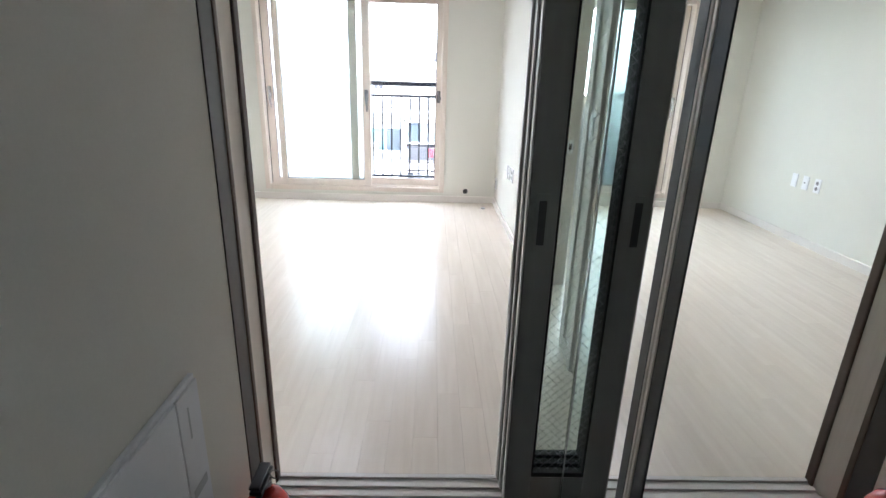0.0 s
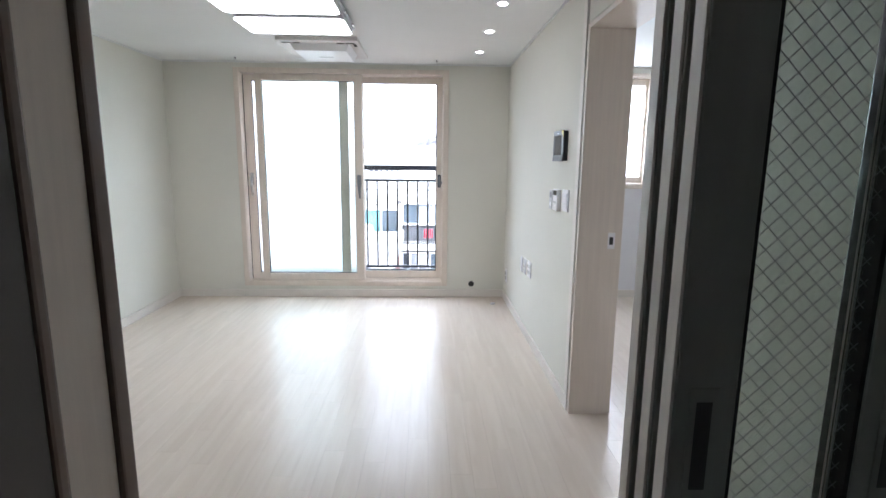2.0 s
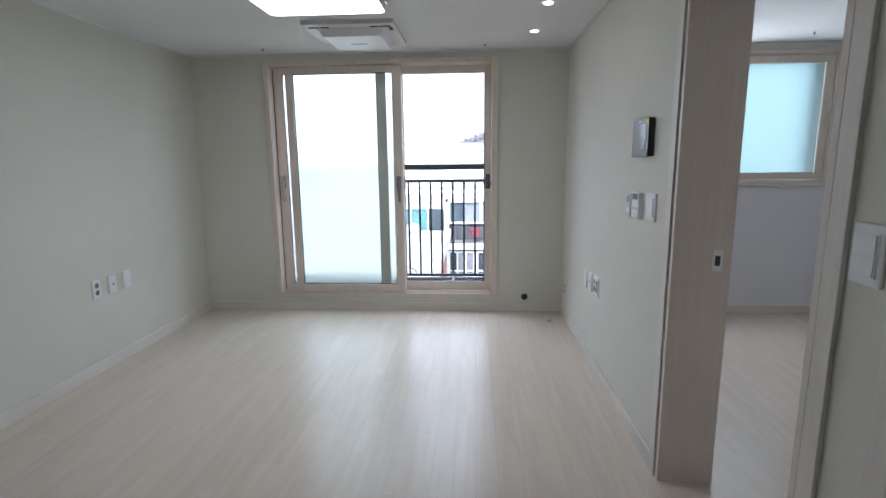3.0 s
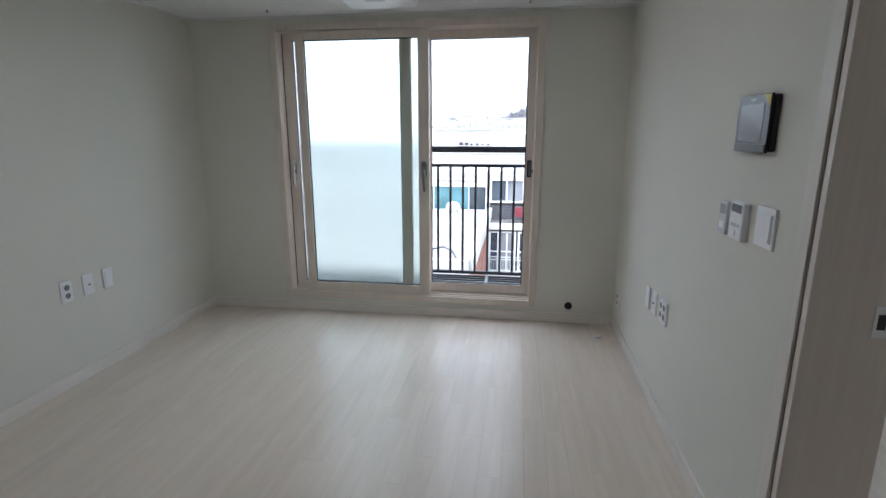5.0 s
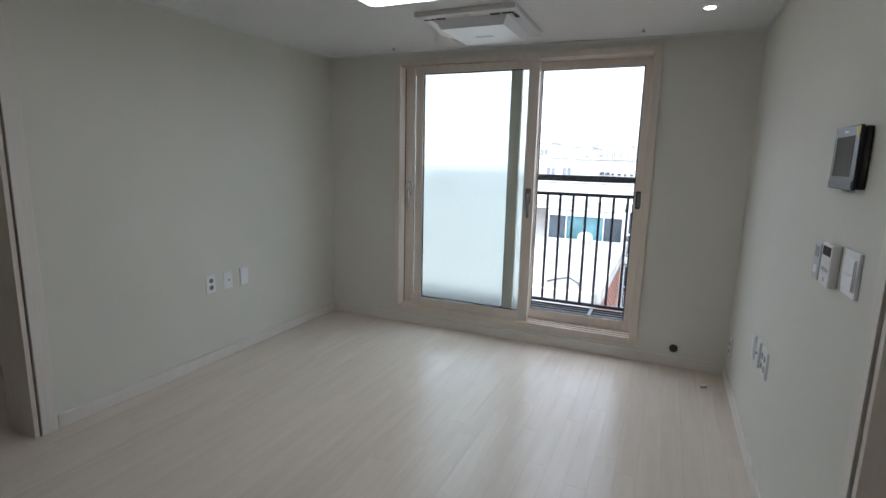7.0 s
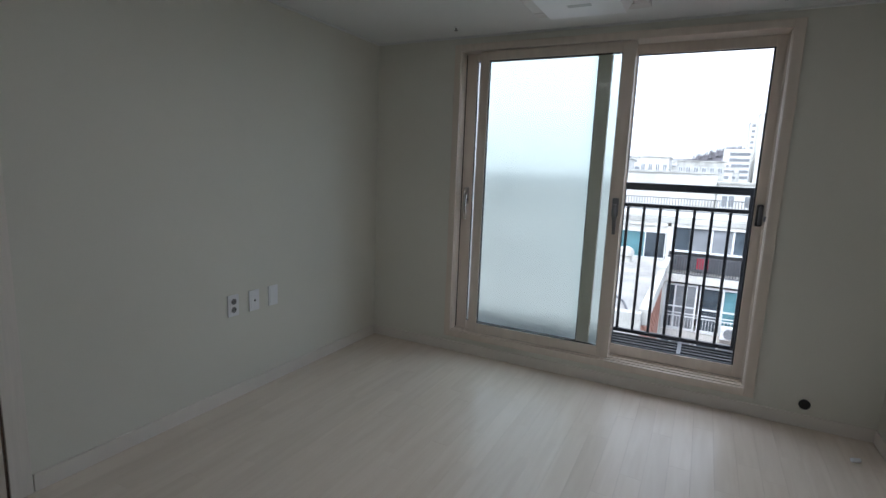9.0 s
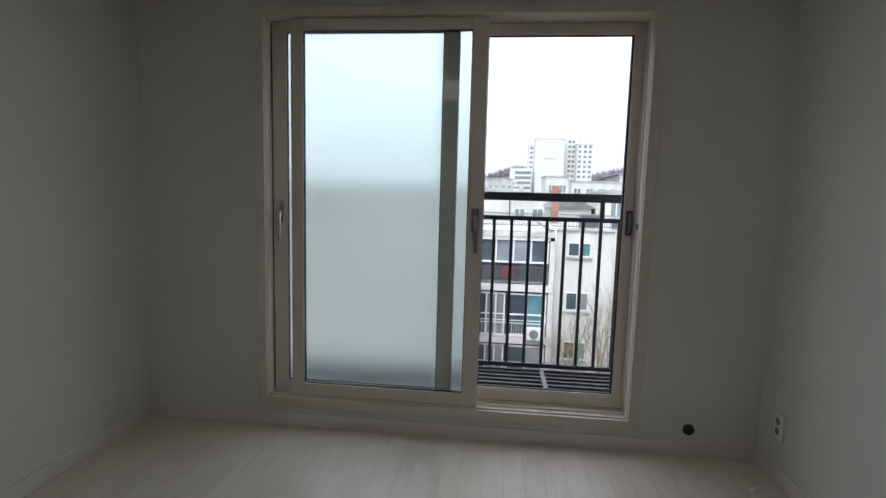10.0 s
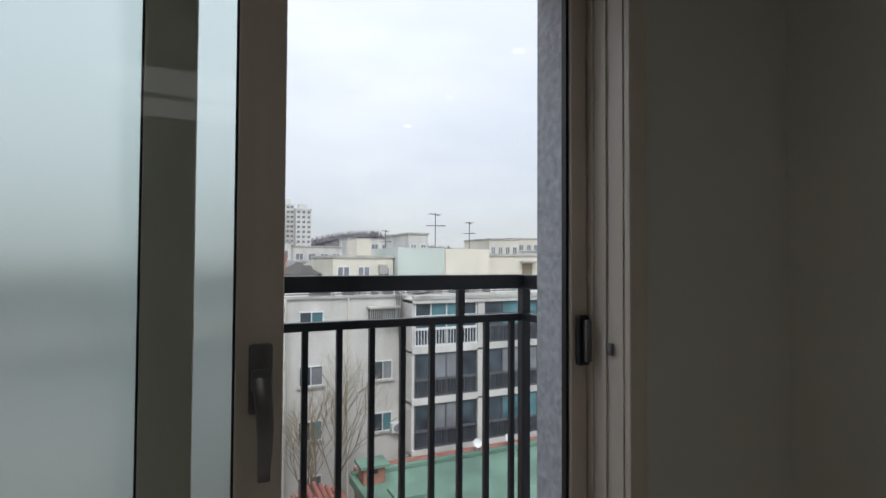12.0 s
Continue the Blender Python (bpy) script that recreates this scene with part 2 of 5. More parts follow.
# outdoors
PLASTER = surface("weathered_white_plaster", (0.60, 0.585, 0.55), 0.9, 0.16, 0.55, 0.5, 14.0, stretch=(1, 1, 0.35), dist=0.01)
PLASTER2 = surface("cream_plaster", (0.66, 0.62, 0.53), 0.9, 0.09, 0.4, 0.4, 14.0, stretch=(1, 1, 0.4), dist=0.01)
PLASTERG = surface("pale_green_plaster", (0.52, 0.58, 0.54), 0.9, 0.08, 0.4, 0.4, 14.0, dist=0.01)
CONC = surface("stained_concrete", (0.46, 0.45, 0.42), 0.9, 0.22, 0.7, 0.5, 10.0, dist=0.01)
WROOF = surface("white_roof_coating", (0.31, 0.295, 0.275), 0.8, 0.28, 0.5, 0.4, 9.0, dist=0.01)
BRICK = surface("orange_brick", (0.31, 0.15, 0.11), 0.9, 0.2, 2.0, 0.4, 30.0, island=0.12, dist=0.01)
GREENROOF = surface("green_roof_coating", (0.14, 0.235, 0.18), 0.7, 0.24, 0.6, 0.3, 8.0, dist=0.01)
REDTILE = surface("red_roof_tile", (0.31, 0.125, 0.10), 0.8, 0.2, 3.0, 0.3, 20.0, island=0.2, dist=0.01)
OUTFRAME = surface("white_window_frame", (0.66, 0.67, 0.67), 0.5, 0.06, 3.0, 0.05)
RAILGREY = surface("weathered_grey_rail_paint", (0.17, 0.17, 0.175), 0.6, 0.15, 3.0, 0.1)
GRATEBAR = surface("dull_grey_steel", (0.20, 0.20, 0.21), 0.5, 0.12, 9.0, 0.1)
OUTDARK = surface("dark_window_frame", (0.10, 0.10, 0.11), 0.5, 0.06, 3.0, 0.05)
PANE = surface("window_glass_dark", (0.055, 0.07, 0.085), 0.12, 0.35, 1.2, 0.0, island=0.35)
PANETEAL = surface("window_glass_teal", (0.085, 0.19, 0.215), 0.14, 0.3, 1.2, 0.0, island=0.3)
# grey panes; the same grey also paints the shade inside the balconies opposite
PANE_SHADE_GREY = surface("grey_glass_and_balcony_shade", (0.21, 0.22, 0.235), 0.2, 0.2, 1.2, 0.0, island=0.25)
GROUND = surface("asphalt_ground", (0.085, 0.085, 0.085), 0.9, 0.2, 0.05, 0.3, 6.0, dist=0.02)
HILL = surface("bare_wooded_hill", (0.20, 0.19, 0.205), 0.95, 0.25, 0.05, 0.0, 0.4)
TOWER = surface("tower_white", (0.64, 0.63, 0.60), 0.9, 0.05, 0.1, 0.0, 1.0)
ROOFGREY = surface("grey_roof_tile", (0.20, 0.19, 0.19), 0.85, 0.15, 1.0, 0.2, 12.0)
BARK = surface("pale_bark", (0.27, 0.23, 0.16), 0.9, 0.15, 5.0, 0.3, 30.0)
CLOTH_R = surface("red_cloth", (0.45, 0.03, 0.06), 0.9, 0.15, 6.0, 0.2)
CLOTH_Y = surface("yellow_cloth", (0.6, 0.48, 0.05), 0.9, 0.15, 6.0, 0.2)
INKY = surface("dark_sign_paint", (0.05, 0.05, 0.06), 0.8, 0.1, 3.0, 0.0)


# ---- builders ----
def box(bm, a, b, bevel=0.0):
    """A box between two corners, with bevelled edges."""
    lo = [min(p, q) for p, q in zip(a, b)]
    hi = [max(p, q) for p, q in zip(a, b)]
    v = [bm.verts.new((x, y, z)) for x in (lo[0], hi[0]) for y in (lo[1], hi[1]) for z in (lo[2], hi[2])]
    faces = [bm.faces.new([v[i] for i in f]) for f in ((0, 1, 3, 2), (4, 6, 7, 5), (0, 4, 5, 1), (2, 3, 7, 6), (0, 2, 6, 4), (1, 5, 7, 3))]
    if bevel:
        edges = list({e for f in faces for e in f.edges})
        bmesh.ops.bevel(bm, geom=edges, offset=bevel, segments=2, profile=0.6, affect="EDGES")
    return bm


def boxes(*rows, bevel=0.0):
    bm = bmesh.new()
    for a, b in rows:
        box(bm, a, b, bevel)
    return bm


def rod(bm, a, b, r, r2=None, sides=10):
    """A tapered rod from a to b."""
    a, b = Vector(a), Vector(b)
    d = b - a
    m = Matrix.Translation((a + b) / 2) @ d.to_track_quat("Z", "Y").to_matrix().to_4x4()
    bmesh.ops.create_cone(bm, cap_ends=True, segments=sides, radius1=r, radius2=r if r2 is None else r2, depth=d.length, matrix=m)
    return bm


def lathe(profile, sides=24):
    """A solid of revolution about z from rows of (radius, height)."""
    bm = bmesh.new()
    rings = [[bm.verts.new((r * math.cos(2 * math.pi * i / sides), r * math.sin(2 * math.pi * i / sides), z)) for i in range(sides)] for r, z in profile]
    for p, q in zip(rings, rings[1:]):
        for i in range(sides):
            j = (i + 1) % sides
            bm.faces.new((p[i], p[j], q[j], q[i]))
    bm.faces.new(rings[0][::-1])
    bm.faces.new(rings[-1])
    return bm


def mesh_of(name, bm, material, smooth=False):
    me = bpy.data.meshes.new(name)
    bmesh.ops.recalc_face_normals(bm, faces=bm.faces)
    bm.to_mesh(me)
    bm.free()
    me.materials.append(material)
    if smooth:
        for f in me.polygons:
            f.use_smooth = True
        me.set_sharp_from_angle(angle=radians(35))
    return me


def part(name, bm, material, parent=None, label="", smooth=False):
    ob = new(name, mesh_of(name, bm, material, smooth))
    ob.parent = parent
    return tagged(ob, label)


def thing(name, place, label, category, group="", kind="", turn=0.0):
    ob = new(name)
    ob.empty_display_size = 0.05
    ob.matrix_world = pose(*place, 0, 0, turn)
    return tagged(ob, label, category, group, kind)


def structure(name, bm, material, label, category):
    return tagged(part(name, bm, material), label, category, "", "structure")


# ---- the shell of the flat ----
XL, XR, YN, H = -2.10, 1.21, 6.27, 2.30
WX0, WX1, WZ0, WZ1 = -1.40, 0.575, 0.15, 2.225      # living-room window opening
BX0, BX1, BZ0, BZ1 = 1.92, 3.38, 1.17, 2.215        # bedroom window opening
DY0, DY1, DZ = 2.912, 3.801, 2.06                     # bedroom doorway

structure("wall_north", boxes(
    ((-4.8, YN, 0), (WX0, 6.45, H)), ((WX1, YN, 0), (BX0, 6.45, H)), ((BX1, YN, 0), (4.4, 6.45, H)),
    ((WX0, YN, 0), (WX1, 6.45, WZ0)), ((WX0, YN, WZ1), (WX1, 6.45, H)),
    ((BX0, YN, 0), (BX1, 6.45, BZ0)), ((BX0, YN, BZ1), (BX1, 6.45, H))), WALLPAPER, "off-white papered window wall", "wall")
structure("wall_outer", boxes(
    ((-4.8, 6.45, -0.3), (WX0 + 0.02, 6.63, 2.8)), ((WX1 - 0.008, 6.45, -0.3), (BX0, 6.63, 2.8)), ((BX1, 6.45, -0.3), (4.4, 6.63, 2.8)),
    ((WX0 + 0.02, 6.45, -0.3), (WX1 - 0.008, 6.63, 0.10)), ((WX0 + 0.02, 6.45, WZ1), (WX1 - 0.008, 6.63, 2.8)),
    ((BX0, 6.45, -0.3), (BX1, 6.63, BZ0)), ((BX0, 6.45, BZ1), (BX1, 6.63, 2.8))), STUCCO, "rough grey stucco outer wall", "wall")
structure("wall_west", boxes(((XL - 0.2, 3.74, 0), (XL, YN, H))), WALLPAPER, "off-white papered side wall", "wall")
structure("wall_east", boxes(
    ((XR, DY1, 0), (1.43, YN, H)), ((XR, 1.94, 0), (1.43, DY0, H)), ((XR, DY0, DZ), (1.43, DY1, H))), WALLPAPER, "off-white papered wall with a doorway", "wall")
structure("wall_partition", boxes(((-2.3, 1.78, 0), (-0.068, 1.915, H)), ((1.21, 1.78, -0.08), (1.6, 1.94, H)), ((-0.068, 1.78, 2.16), (1.21, 1.94, H))), WALLPAPER,
          "off-white papered partition to the entrance hall", "wall")
structure("wall_entry_side", boxes(((-0.2, -1.3, -0.08), (-0.065, 1.689, H))), ENTRYPAPER, "beige papered entrance hall wall", "wall")
structure("wall_entry_back", boxes(((-0.2, -1.45, -0.08), (1.6, -1.3, H))), ENTRYPAPER, "beige papered entrance hall wall", "wall")
structure("wall_entry_cabinet", boxes(((1.5, -1.3, -0.08), (1.6, 1.78, H))), ENTRYPAPER, "beige papered entrance hall wall", "wall")
structure("wall_kitchen", boxes(((-4.8, 1.6, 0), (-4.6, YN, H)), ((-4.6, 5.4, 0), (-2.3, 5.55, H)), ((-4.6, 1.6, 0), (-2.3, 1.78, H))), WALLPAPER, "off-white papered walls of the side room", "wall")
structure("wall_bedroom", boxes(((4.2, 1.5, 0), (4.4, YN, H)), ((1.6, 1.5, 0), (4.2, 1.7, H)), ((1.43, 1.94, 0), (1.434, DY0 - 0.06, H)), ((1.43, 1.7, 0), (1.6, 1.94, H))), BEDPAPER, "pale lilac bedroom walls", "wall")
structure("wall_bedroom_window", boxes(((1.43, 6.264, 0), (BX0 - 0.05, YN, H)), ((BX1 + 0.05, 6.264, 0), (4.2, YN, H)), ((BX0 - 0.05, 6.264, 0), (BX1 + 0.05, YN, BZ0 - 0.04))), BEDPAPER,
          "pale lilac papered wall below the bedroom window", "wall")
structure("ceiling", boxes(((-4.8, -1.45, H), (4.4, 6.45, H + 0.12))), CEILING, "white papered ceiling", "ceiling")
structure("floor", boxes(((-4.8, 1.77, -0.2), (4.4, 6.45, -0.012)), ((1.6, 1.5, -0.2), (4.4, 1.77, -0.012))), SCREED, "screed under the pale wood floor", "floor")
structure("floor_entry", boxes(((-0.2, -1.45, -0.2), (1.6, 1.77, -0.08))), TILE, "grey tiled entrance floor", "floor")

# skirting boards
structure("baseboard_west", boxes(((XL, 3.83, 0), (XL + 0.014, YN - 0.012, 0.075)), bevel=0.003), SKIRT, "pale wood-film skirting board", "baseboard")
structure("baseboard_north", boxes(((XL, YN - 0.014, 0), (XR, YN, 0.075)), bevel=0.003), SKIRT, "pale wood-film skirting board", "baseboard")
structure("baseboard_east", boxes(((XR - 0.012, DY1 + 0.065, 0), (XR, YN - 0.012, 0.075)), ((XR - 0.012, 2.69, 0), (XR, DY0 - 0.065, 0.075)), bevel=0.003), SKIRT, "pale wood-film skirting board", "baseboard")
structure("baseboard_kitchen", boxes(((-4.6, 1.78, 0), (-4.588, 5.4, 0.075)), bevel=0.003), SKIRT, "pale wood-film skirting board", "baseboard")
structure("baseboard_bedroom", boxes(((1.44, 6.25, 0), (4.2, 6.264, 0.075)), bevel=0.003), SKIRT, "pale wood-film skirting board", "baseboard")
structure("trim_ceiling", boxes(((XL, YN - 0.01, H - 0.012), (XR, YN, H)), ((XR - 0.01, 3.87, H - 0.012), (XR, YN - 0.01, H)), ((XL, 3.83, H - 0.012), (XL + 0.01, YN - 0.01, H))), CEILING,
          "thin white ceiling edge strip", "trim")

# lining of the opening to the side room
tagged(thing("opening_lining", (XL - 0.1, 3.74, 0), "beige wood-film lining of a wall opening", "door frame", kind="structure"))
lining = bpy.data.objects["opening_lining"]
part("jamb", boxes(((-0.115, -0.022, 0), (0.108, 0.0, H)), bevel=0.002), FILM, lining)
part("edge_band", boxes(((0.1005, 0.0, 0), (0.1085, 0.008, H))), BROWN, lining, "dark brown shadow joint")
part("casing", boxes(((0.1005, 0.009, 0), (0.115, 0.085, H)), bevel=0.003), FILM_PALE, lining)

# bedroom door frame and the leaf standing open
door_1 = thing("door_1", (XR, DY0, 0), "open bedroom doorway with beige wood-film frame", "door frame", kind="structure")
W = DY1 - DY0
part("jamb_far", boxes(((-0.006, W - 0.025, 0), (0.226, W, DZ)), bevel=0.002), FILM, door_1)
part("jamb_near", boxes(((-0.006, 0, 0), (0.226, 0.025, DZ)), bevel=0.002), FILM, door_1)
part("head", boxes(((-0.006, 0.025, DZ - 0.025), (0.226, W - 0.025, DZ)), bevel=0.002), FILM, door_1)
part("edge_band", boxes(((-0.003, W, 0), (0, W + 0.009, H)), ((-0.003, -0.009, 0), (0, 0, H))), BROWN, door_1, "dark brown shadow joint")
part("casing_far", boxes(((-0.012, W + 0.010, 0), (0, W + 0.065, H)), bevel=0.002), FILM_PALE, door_1)
part("casing_near", boxes(((-0.012, -0.065, 0), (0, -0.010, H)), bevel=0.002), FILM_PALE, door_1)
part("panel_over_door", boxes(((-0.005, 0.004, DZ + 0.004), (0, W - 0.004, H)), bevel=0.001), WALLPAPER, door_1)
strike = part("strike_plate", boxes(((0.152, W - 0.0275, 0.937), (0.190, W - 0.025, 1.022)), bevel=0.001), WHITEPL, door_1, "white strike plate")
part("latch_hole", boxes(((0.160, W - 0.0285, 0.959), (0.180, W - 0.027, 1.0))), BLACKPL, strike)
leaf = thing("bedroom_door", (1.445, DY0 + 0.03, 0), "beige wood-film bedroom door leaf standing open", "door")
part("leaf", boxes(((0.012, -0.04, 0.008), (0.87, 0, DZ - 0.03)), bevel=0.002), FILM, leaf)
for hz in (0.25, 1.35, 1.85):
    hb = boxes(((-0.010, -0.022, hz - 0.05), (0.016, -0.018, hz + 0.05)), bevel=0.001)
    rod(hb, (0.002, 0.004, hz - 0.05), (0.002, 0.004, hz + 0.05), 0.007)
    part("hinge", hb, CHROME, leaf, "steel butt hinge", True)

# lining beside the sliding doors on the living-room side
structure("trim_door_pocket", boxes(((XR - 0.014, 1.945, 0), (XR, 2.628, H)), bevel=0.002), FILM, "beige wood-film lining beside the sliding door", "trim")
structure("trim_pocket_edge", boxes(((XR - 0.03, 2.63, 0), (XR, 2.69, H)), bevel=0.004), FILM_PALE, "pale wood-film edge strip", "trim")

# ---- entrance: frame, track, sliding panels, mirrors ----
frame_left = thing("sliding_door_frame", (-0.065, 1.672, 0), "beige sliding door frame with dark grey seal", "door frame", kind="structure")
part("seal_profile", boxes(((-0.012, 0.018, -0.08), (0.003, 0.097, 2.16)), bevel=0.003), MIDGREY, frame_left, "dark grey seal profile")
part("joint", boxes(((-0.012, 0.098, -0.08), (0.006, 0.121, 2.16)), bevel=0.006), BROWN, frame_left, "brown rounded bead")
part("jamb", boxes(((-0.012, 0.122, -0.08), (0.002, 0.221, 2.16)), bevel=0.002), FILM, frame_left)
part("edge_band", boxes(((-0.012, 0.222, -0.08), (0.010, 0.257, 2.16)), bevel=0.005), BROWN, frame_left, "brown edge bead")
part("head", boxes(((0.012, 0.073, 2.13), (1.275, 0.245, 2.16)), bevel=0.002), FILM, frame_left)
track = thing("floor_track", (-0.055, 1.775, 0), "pale plastic floor track with three grooves", "door track", kind="structure")
part("base", boxes(((0.0, 0.0, -0.08), (1.26, 0.155, -0.006))), TRACK, track)
for k in range(4):
    part("rib", boxes(((0.0, 0.002 + k * 0.044, -0.006), (1.26, 0.020 + k * 0.044, 0.003)), bevel=0.002), TRACK, track)


def sliding_panel(y, x0, wires):
    """One framed glass leaf of the entrance door, at its place in the stack."""
    w, h, st = 0.47, 2.10, 0.088
    p = thing("sliding_door_panel", (x0, y, 0.012), "dark grey framed sliding door with wired glass", "sliding door", "stacked sliding door panels")
    part("stile_near", boxes(((0.004, 0, 0), (st, 0.034, h)), bevel=0.002), GREYDOOR, p)
    part("edge_strip", boxes(((-0.001, 0.003, 0), (0.0035, 0.031, h)), bevel=0.001), FILM_PALE, p, "pale beige edge strip")
    part("stile_far", boxes(((w - st, 0, 0), (w, 0.034, h)), bevel=0.002), GREYDOOR, p)
    part("bottom_rail", boxes(((st, 0.001, 0), (w - st, 0.033, 0.095)), bevel=0.002), GREYDOOR, p)
    part("top_rail", boxes(((st, 0.001, h - 0.07), (w - st, 0.033, h)), bevel=0.002), GREYDOOR, p)
    part("gasket", boxes(((st, 0.004, 0.095), (st + 0.007, 0.030, h - 0.07)), ((w - st - 0.007, 0.004, 0.095), (w - st, 0.030, h - 0.07)),
                         ((st + 0.007, 0.004, 0.095), (w - st - 0.007, 0.030, 0.112)), ((st + 0.007, 0.004, h - 0.08), (w - st - 0.007, 0.030, h - 0.07))), BLACKRUB, p, "black rubber gasket")
    pane = part("pane", boxes(((st + 0.004, 0.015, 0.105), (w - st - 0.004, 0.019, h - 0.075))), GREENGLASS, p, "wired glass pane")
    pane.visible_shadow = False
    if wires:
        bm = bmesh.new()
        lo, hi, zb, zt, pitch = st + 0.006, w - st - 0.006, 0.112, h - 0.082, 0.030
        for s in (1, -1):
            c = zb - (hi - lo)
            while c < zt + (hi - lo):
                za, zc = (c, c + (hi - lo)) if s > 0 else (c + (hi - lo), c)
                pts = []
                for f in (0.0, 1.0):
                    z = za + (zc - za) * f
                    zz = min(max(z, zb), zt)
                    f2 = (zz - za) / (zc - za)
                    pts.append((lo + (hi - lo) * f2, zz))
                if abs(pts[0][0] - pts[1][0]) > 0.004:
                    (xa, z1), (xb, z2) = pts
                    r = 0.0006
                    v = [bm.verts.new(q) for q in ((xa, 0.0165, z1 - r), (xb, 0.0165, z2 - r), (xb, 0.0165, z2 + r), (xa, 0.0165, z1 + r))]
                    v2 = [bm.verts.new((q.co.x, 0.0175, q.co.z)) for q in v]
                    bm.faces.new(v)
                    bm.faces.new(v2[::-1])
                    for i in range(4):
                        bm.faces.new((v[i], v2[i], v2[(i + 1) % 4], v[(i + 1) % 4]))
                c += pitch
        tagged(part("wire_mesh", bm, GUNMET, p, "fine diagonal wire mesh in the glass"), kind="stuff")
    hx = st / 2 - 0.001
    pull = part("flush_pull", boxes(((hx - 0.020, -0.003, 0.905), (hx + 0.020, 0.0, 1.075)), bevel=0.0012), GREYDOOR, p, "dark grey recessed pull")
    part("recess", boxes(((hx - 0.011, -0.0038, 0.925), (hx + 0.011, -0.0032, 1.055))), DARKGREY, pull)
    return p


sliding_panel(1.800, 0.742, True)
sliding_panel(1.844, 0.736, False)
sliding_panel(1.888, 0.730, False)

cabinet = thing("shoe_cabinet", (0.92, 1.765, -0.08), "tall entrance cabinet with mirror doors", "cabinet")
part("body", boxes(((0.02, -2.6, 0.0), (0.5, -0.01, 2.38))), FILM_PALE, cabinet)
m1 = part("mirror_door", boxes(((0.0, -0.409, 0.01), (0.018, -0.022, 2.37))), MIRROR, cabinet, "mirror door")
part("edge_profile", boxes(((-0.003, -0.021, 0.01), (0.019, -0.008, 2.37)), bevel=0.001), CHROME, m1, "thin metal edge")
part("grey_profile", boxes(((-0.004, -0.446, 0.01), (0.018, -0.410, 2.37)), bevel=0.002), DARKGREY, m1, "grey edge profile")
m2 = part("mirror_door", boxes(((0.0, -1.6, 0.01), (0.018, -0.521, 2.37))), MIRROR, cabinet, "mirror door")
part("pale_profile", boxes(((-0.004, -0.457, 0.01), (0.018, -0.447, 2.37)), ((-0.004, -0.472, 0.01), (0.018, -0.461, 2.37)), bevel=0.002), FILM, m2, "pale double edge bead")
part("black_profile", boxes(((-0.002, -0.520, 0.01), (0.018, -0.473, 2.37)), bevel=0.001), BLACKRUB, m2, "black edge profile")
part("mirror_door", boxes(((0.0, -2.59, 0.01), (0.018, -1.605, 2.37))), MIRROR, cabinet, "mirror door")

# white service panel on the entrance wall
panel = thing("service_panel", (-0.065, 1.425, 0.30), "white plastic service panel cover on the wall", "wall panel")
part("backplate", boxes(((0, -0.62, 0), (0.012, 0, 0.44)), bevel=0.003), WHITEPL, panel)
lid = part("lid", boxes(((0.0125, -0.615, 0.01), (0.020, -0.105, 0.43)), bevel=0.002), WHITEPL, panel)
side = part("side_lid", boxes(((0.0125, -0.098, 0.01), (0.019, -0.004, 0.43)), bevel=0.002), WHITEPL, panel)
part("printed_line", boxes(((0.0192, -0.062, 0.31), (0.0196, -0.056, 0.39))), GREYPL, side, "small unreadable print")
part("finger_grip", boxes(((0.0192, -0.085, 0.16), (0.0202, -0.02, 0.185)), bevel=0.0004), GREYPL, side)

# fire extinguisher on the entrance floor
fx = thing("fire_extinguisher", (0.037, 1.535, -0.08), "red fire extinguisher with black lever on the entrance floor", "fire extinguisher")
part("cylinder", lathe([(0.055, 0.0), (0.064, 0.012), (0.066, 0.03), (0.066, 0.30), (0.060, 0.335), (0.044, 0.365), (0.024, 0.38), (0.020, 0.395)], 32), RED, fx, "red enamelled cylinder", True)
part("valve", lathe([(0.017, 0.395), (0.019, 0.40), (0.019, 0.425), (0.012, 0.43)], 16), CHROME, fx, "", True)
part("lever", boxes(((-0.016, -0.07, 0.428), (0.016, 0.03, 0.440)), ((-0.014, -0.075, 0.452), (0.014, 0.02, 0.460)), bevel=0.003), BLACKPL, fx, "black squeeze lever")
pinr = bmesh.new()
for k in range(12):
    a, b = 2 * math.pi * k / 12, 2 * math.pi * (k + 1) / 12
    rod(pinr, (0.03 + 0.014 * math.cos(a), 0.0, 0.437 + 0.014 * math.sin(a)), (0.03 + 0.014 * math.cos(b), 0.0, 0.437 + 0.014 * math.sin(b)), 0.0018, sides=6)
part("safety_pin", pinr, CHROME, fx, "steel pin ring")
hose = bmesh.new()
hp = [(0.0, -0.02, 0.41), (0.0, -0.06, 0.405), (0.0, -0.085, 0.37), (0.0, -0.082, 0.30), (0.0, -0.075, 0.20), (0.0, -0.073, 0.10)]
for a, b in zip(hp, hp[1:]):
    rod(hose, a, b, 0.009, sides=10)
part("hose", hose, BLACKRUB, fx, "black rubber hose", True)

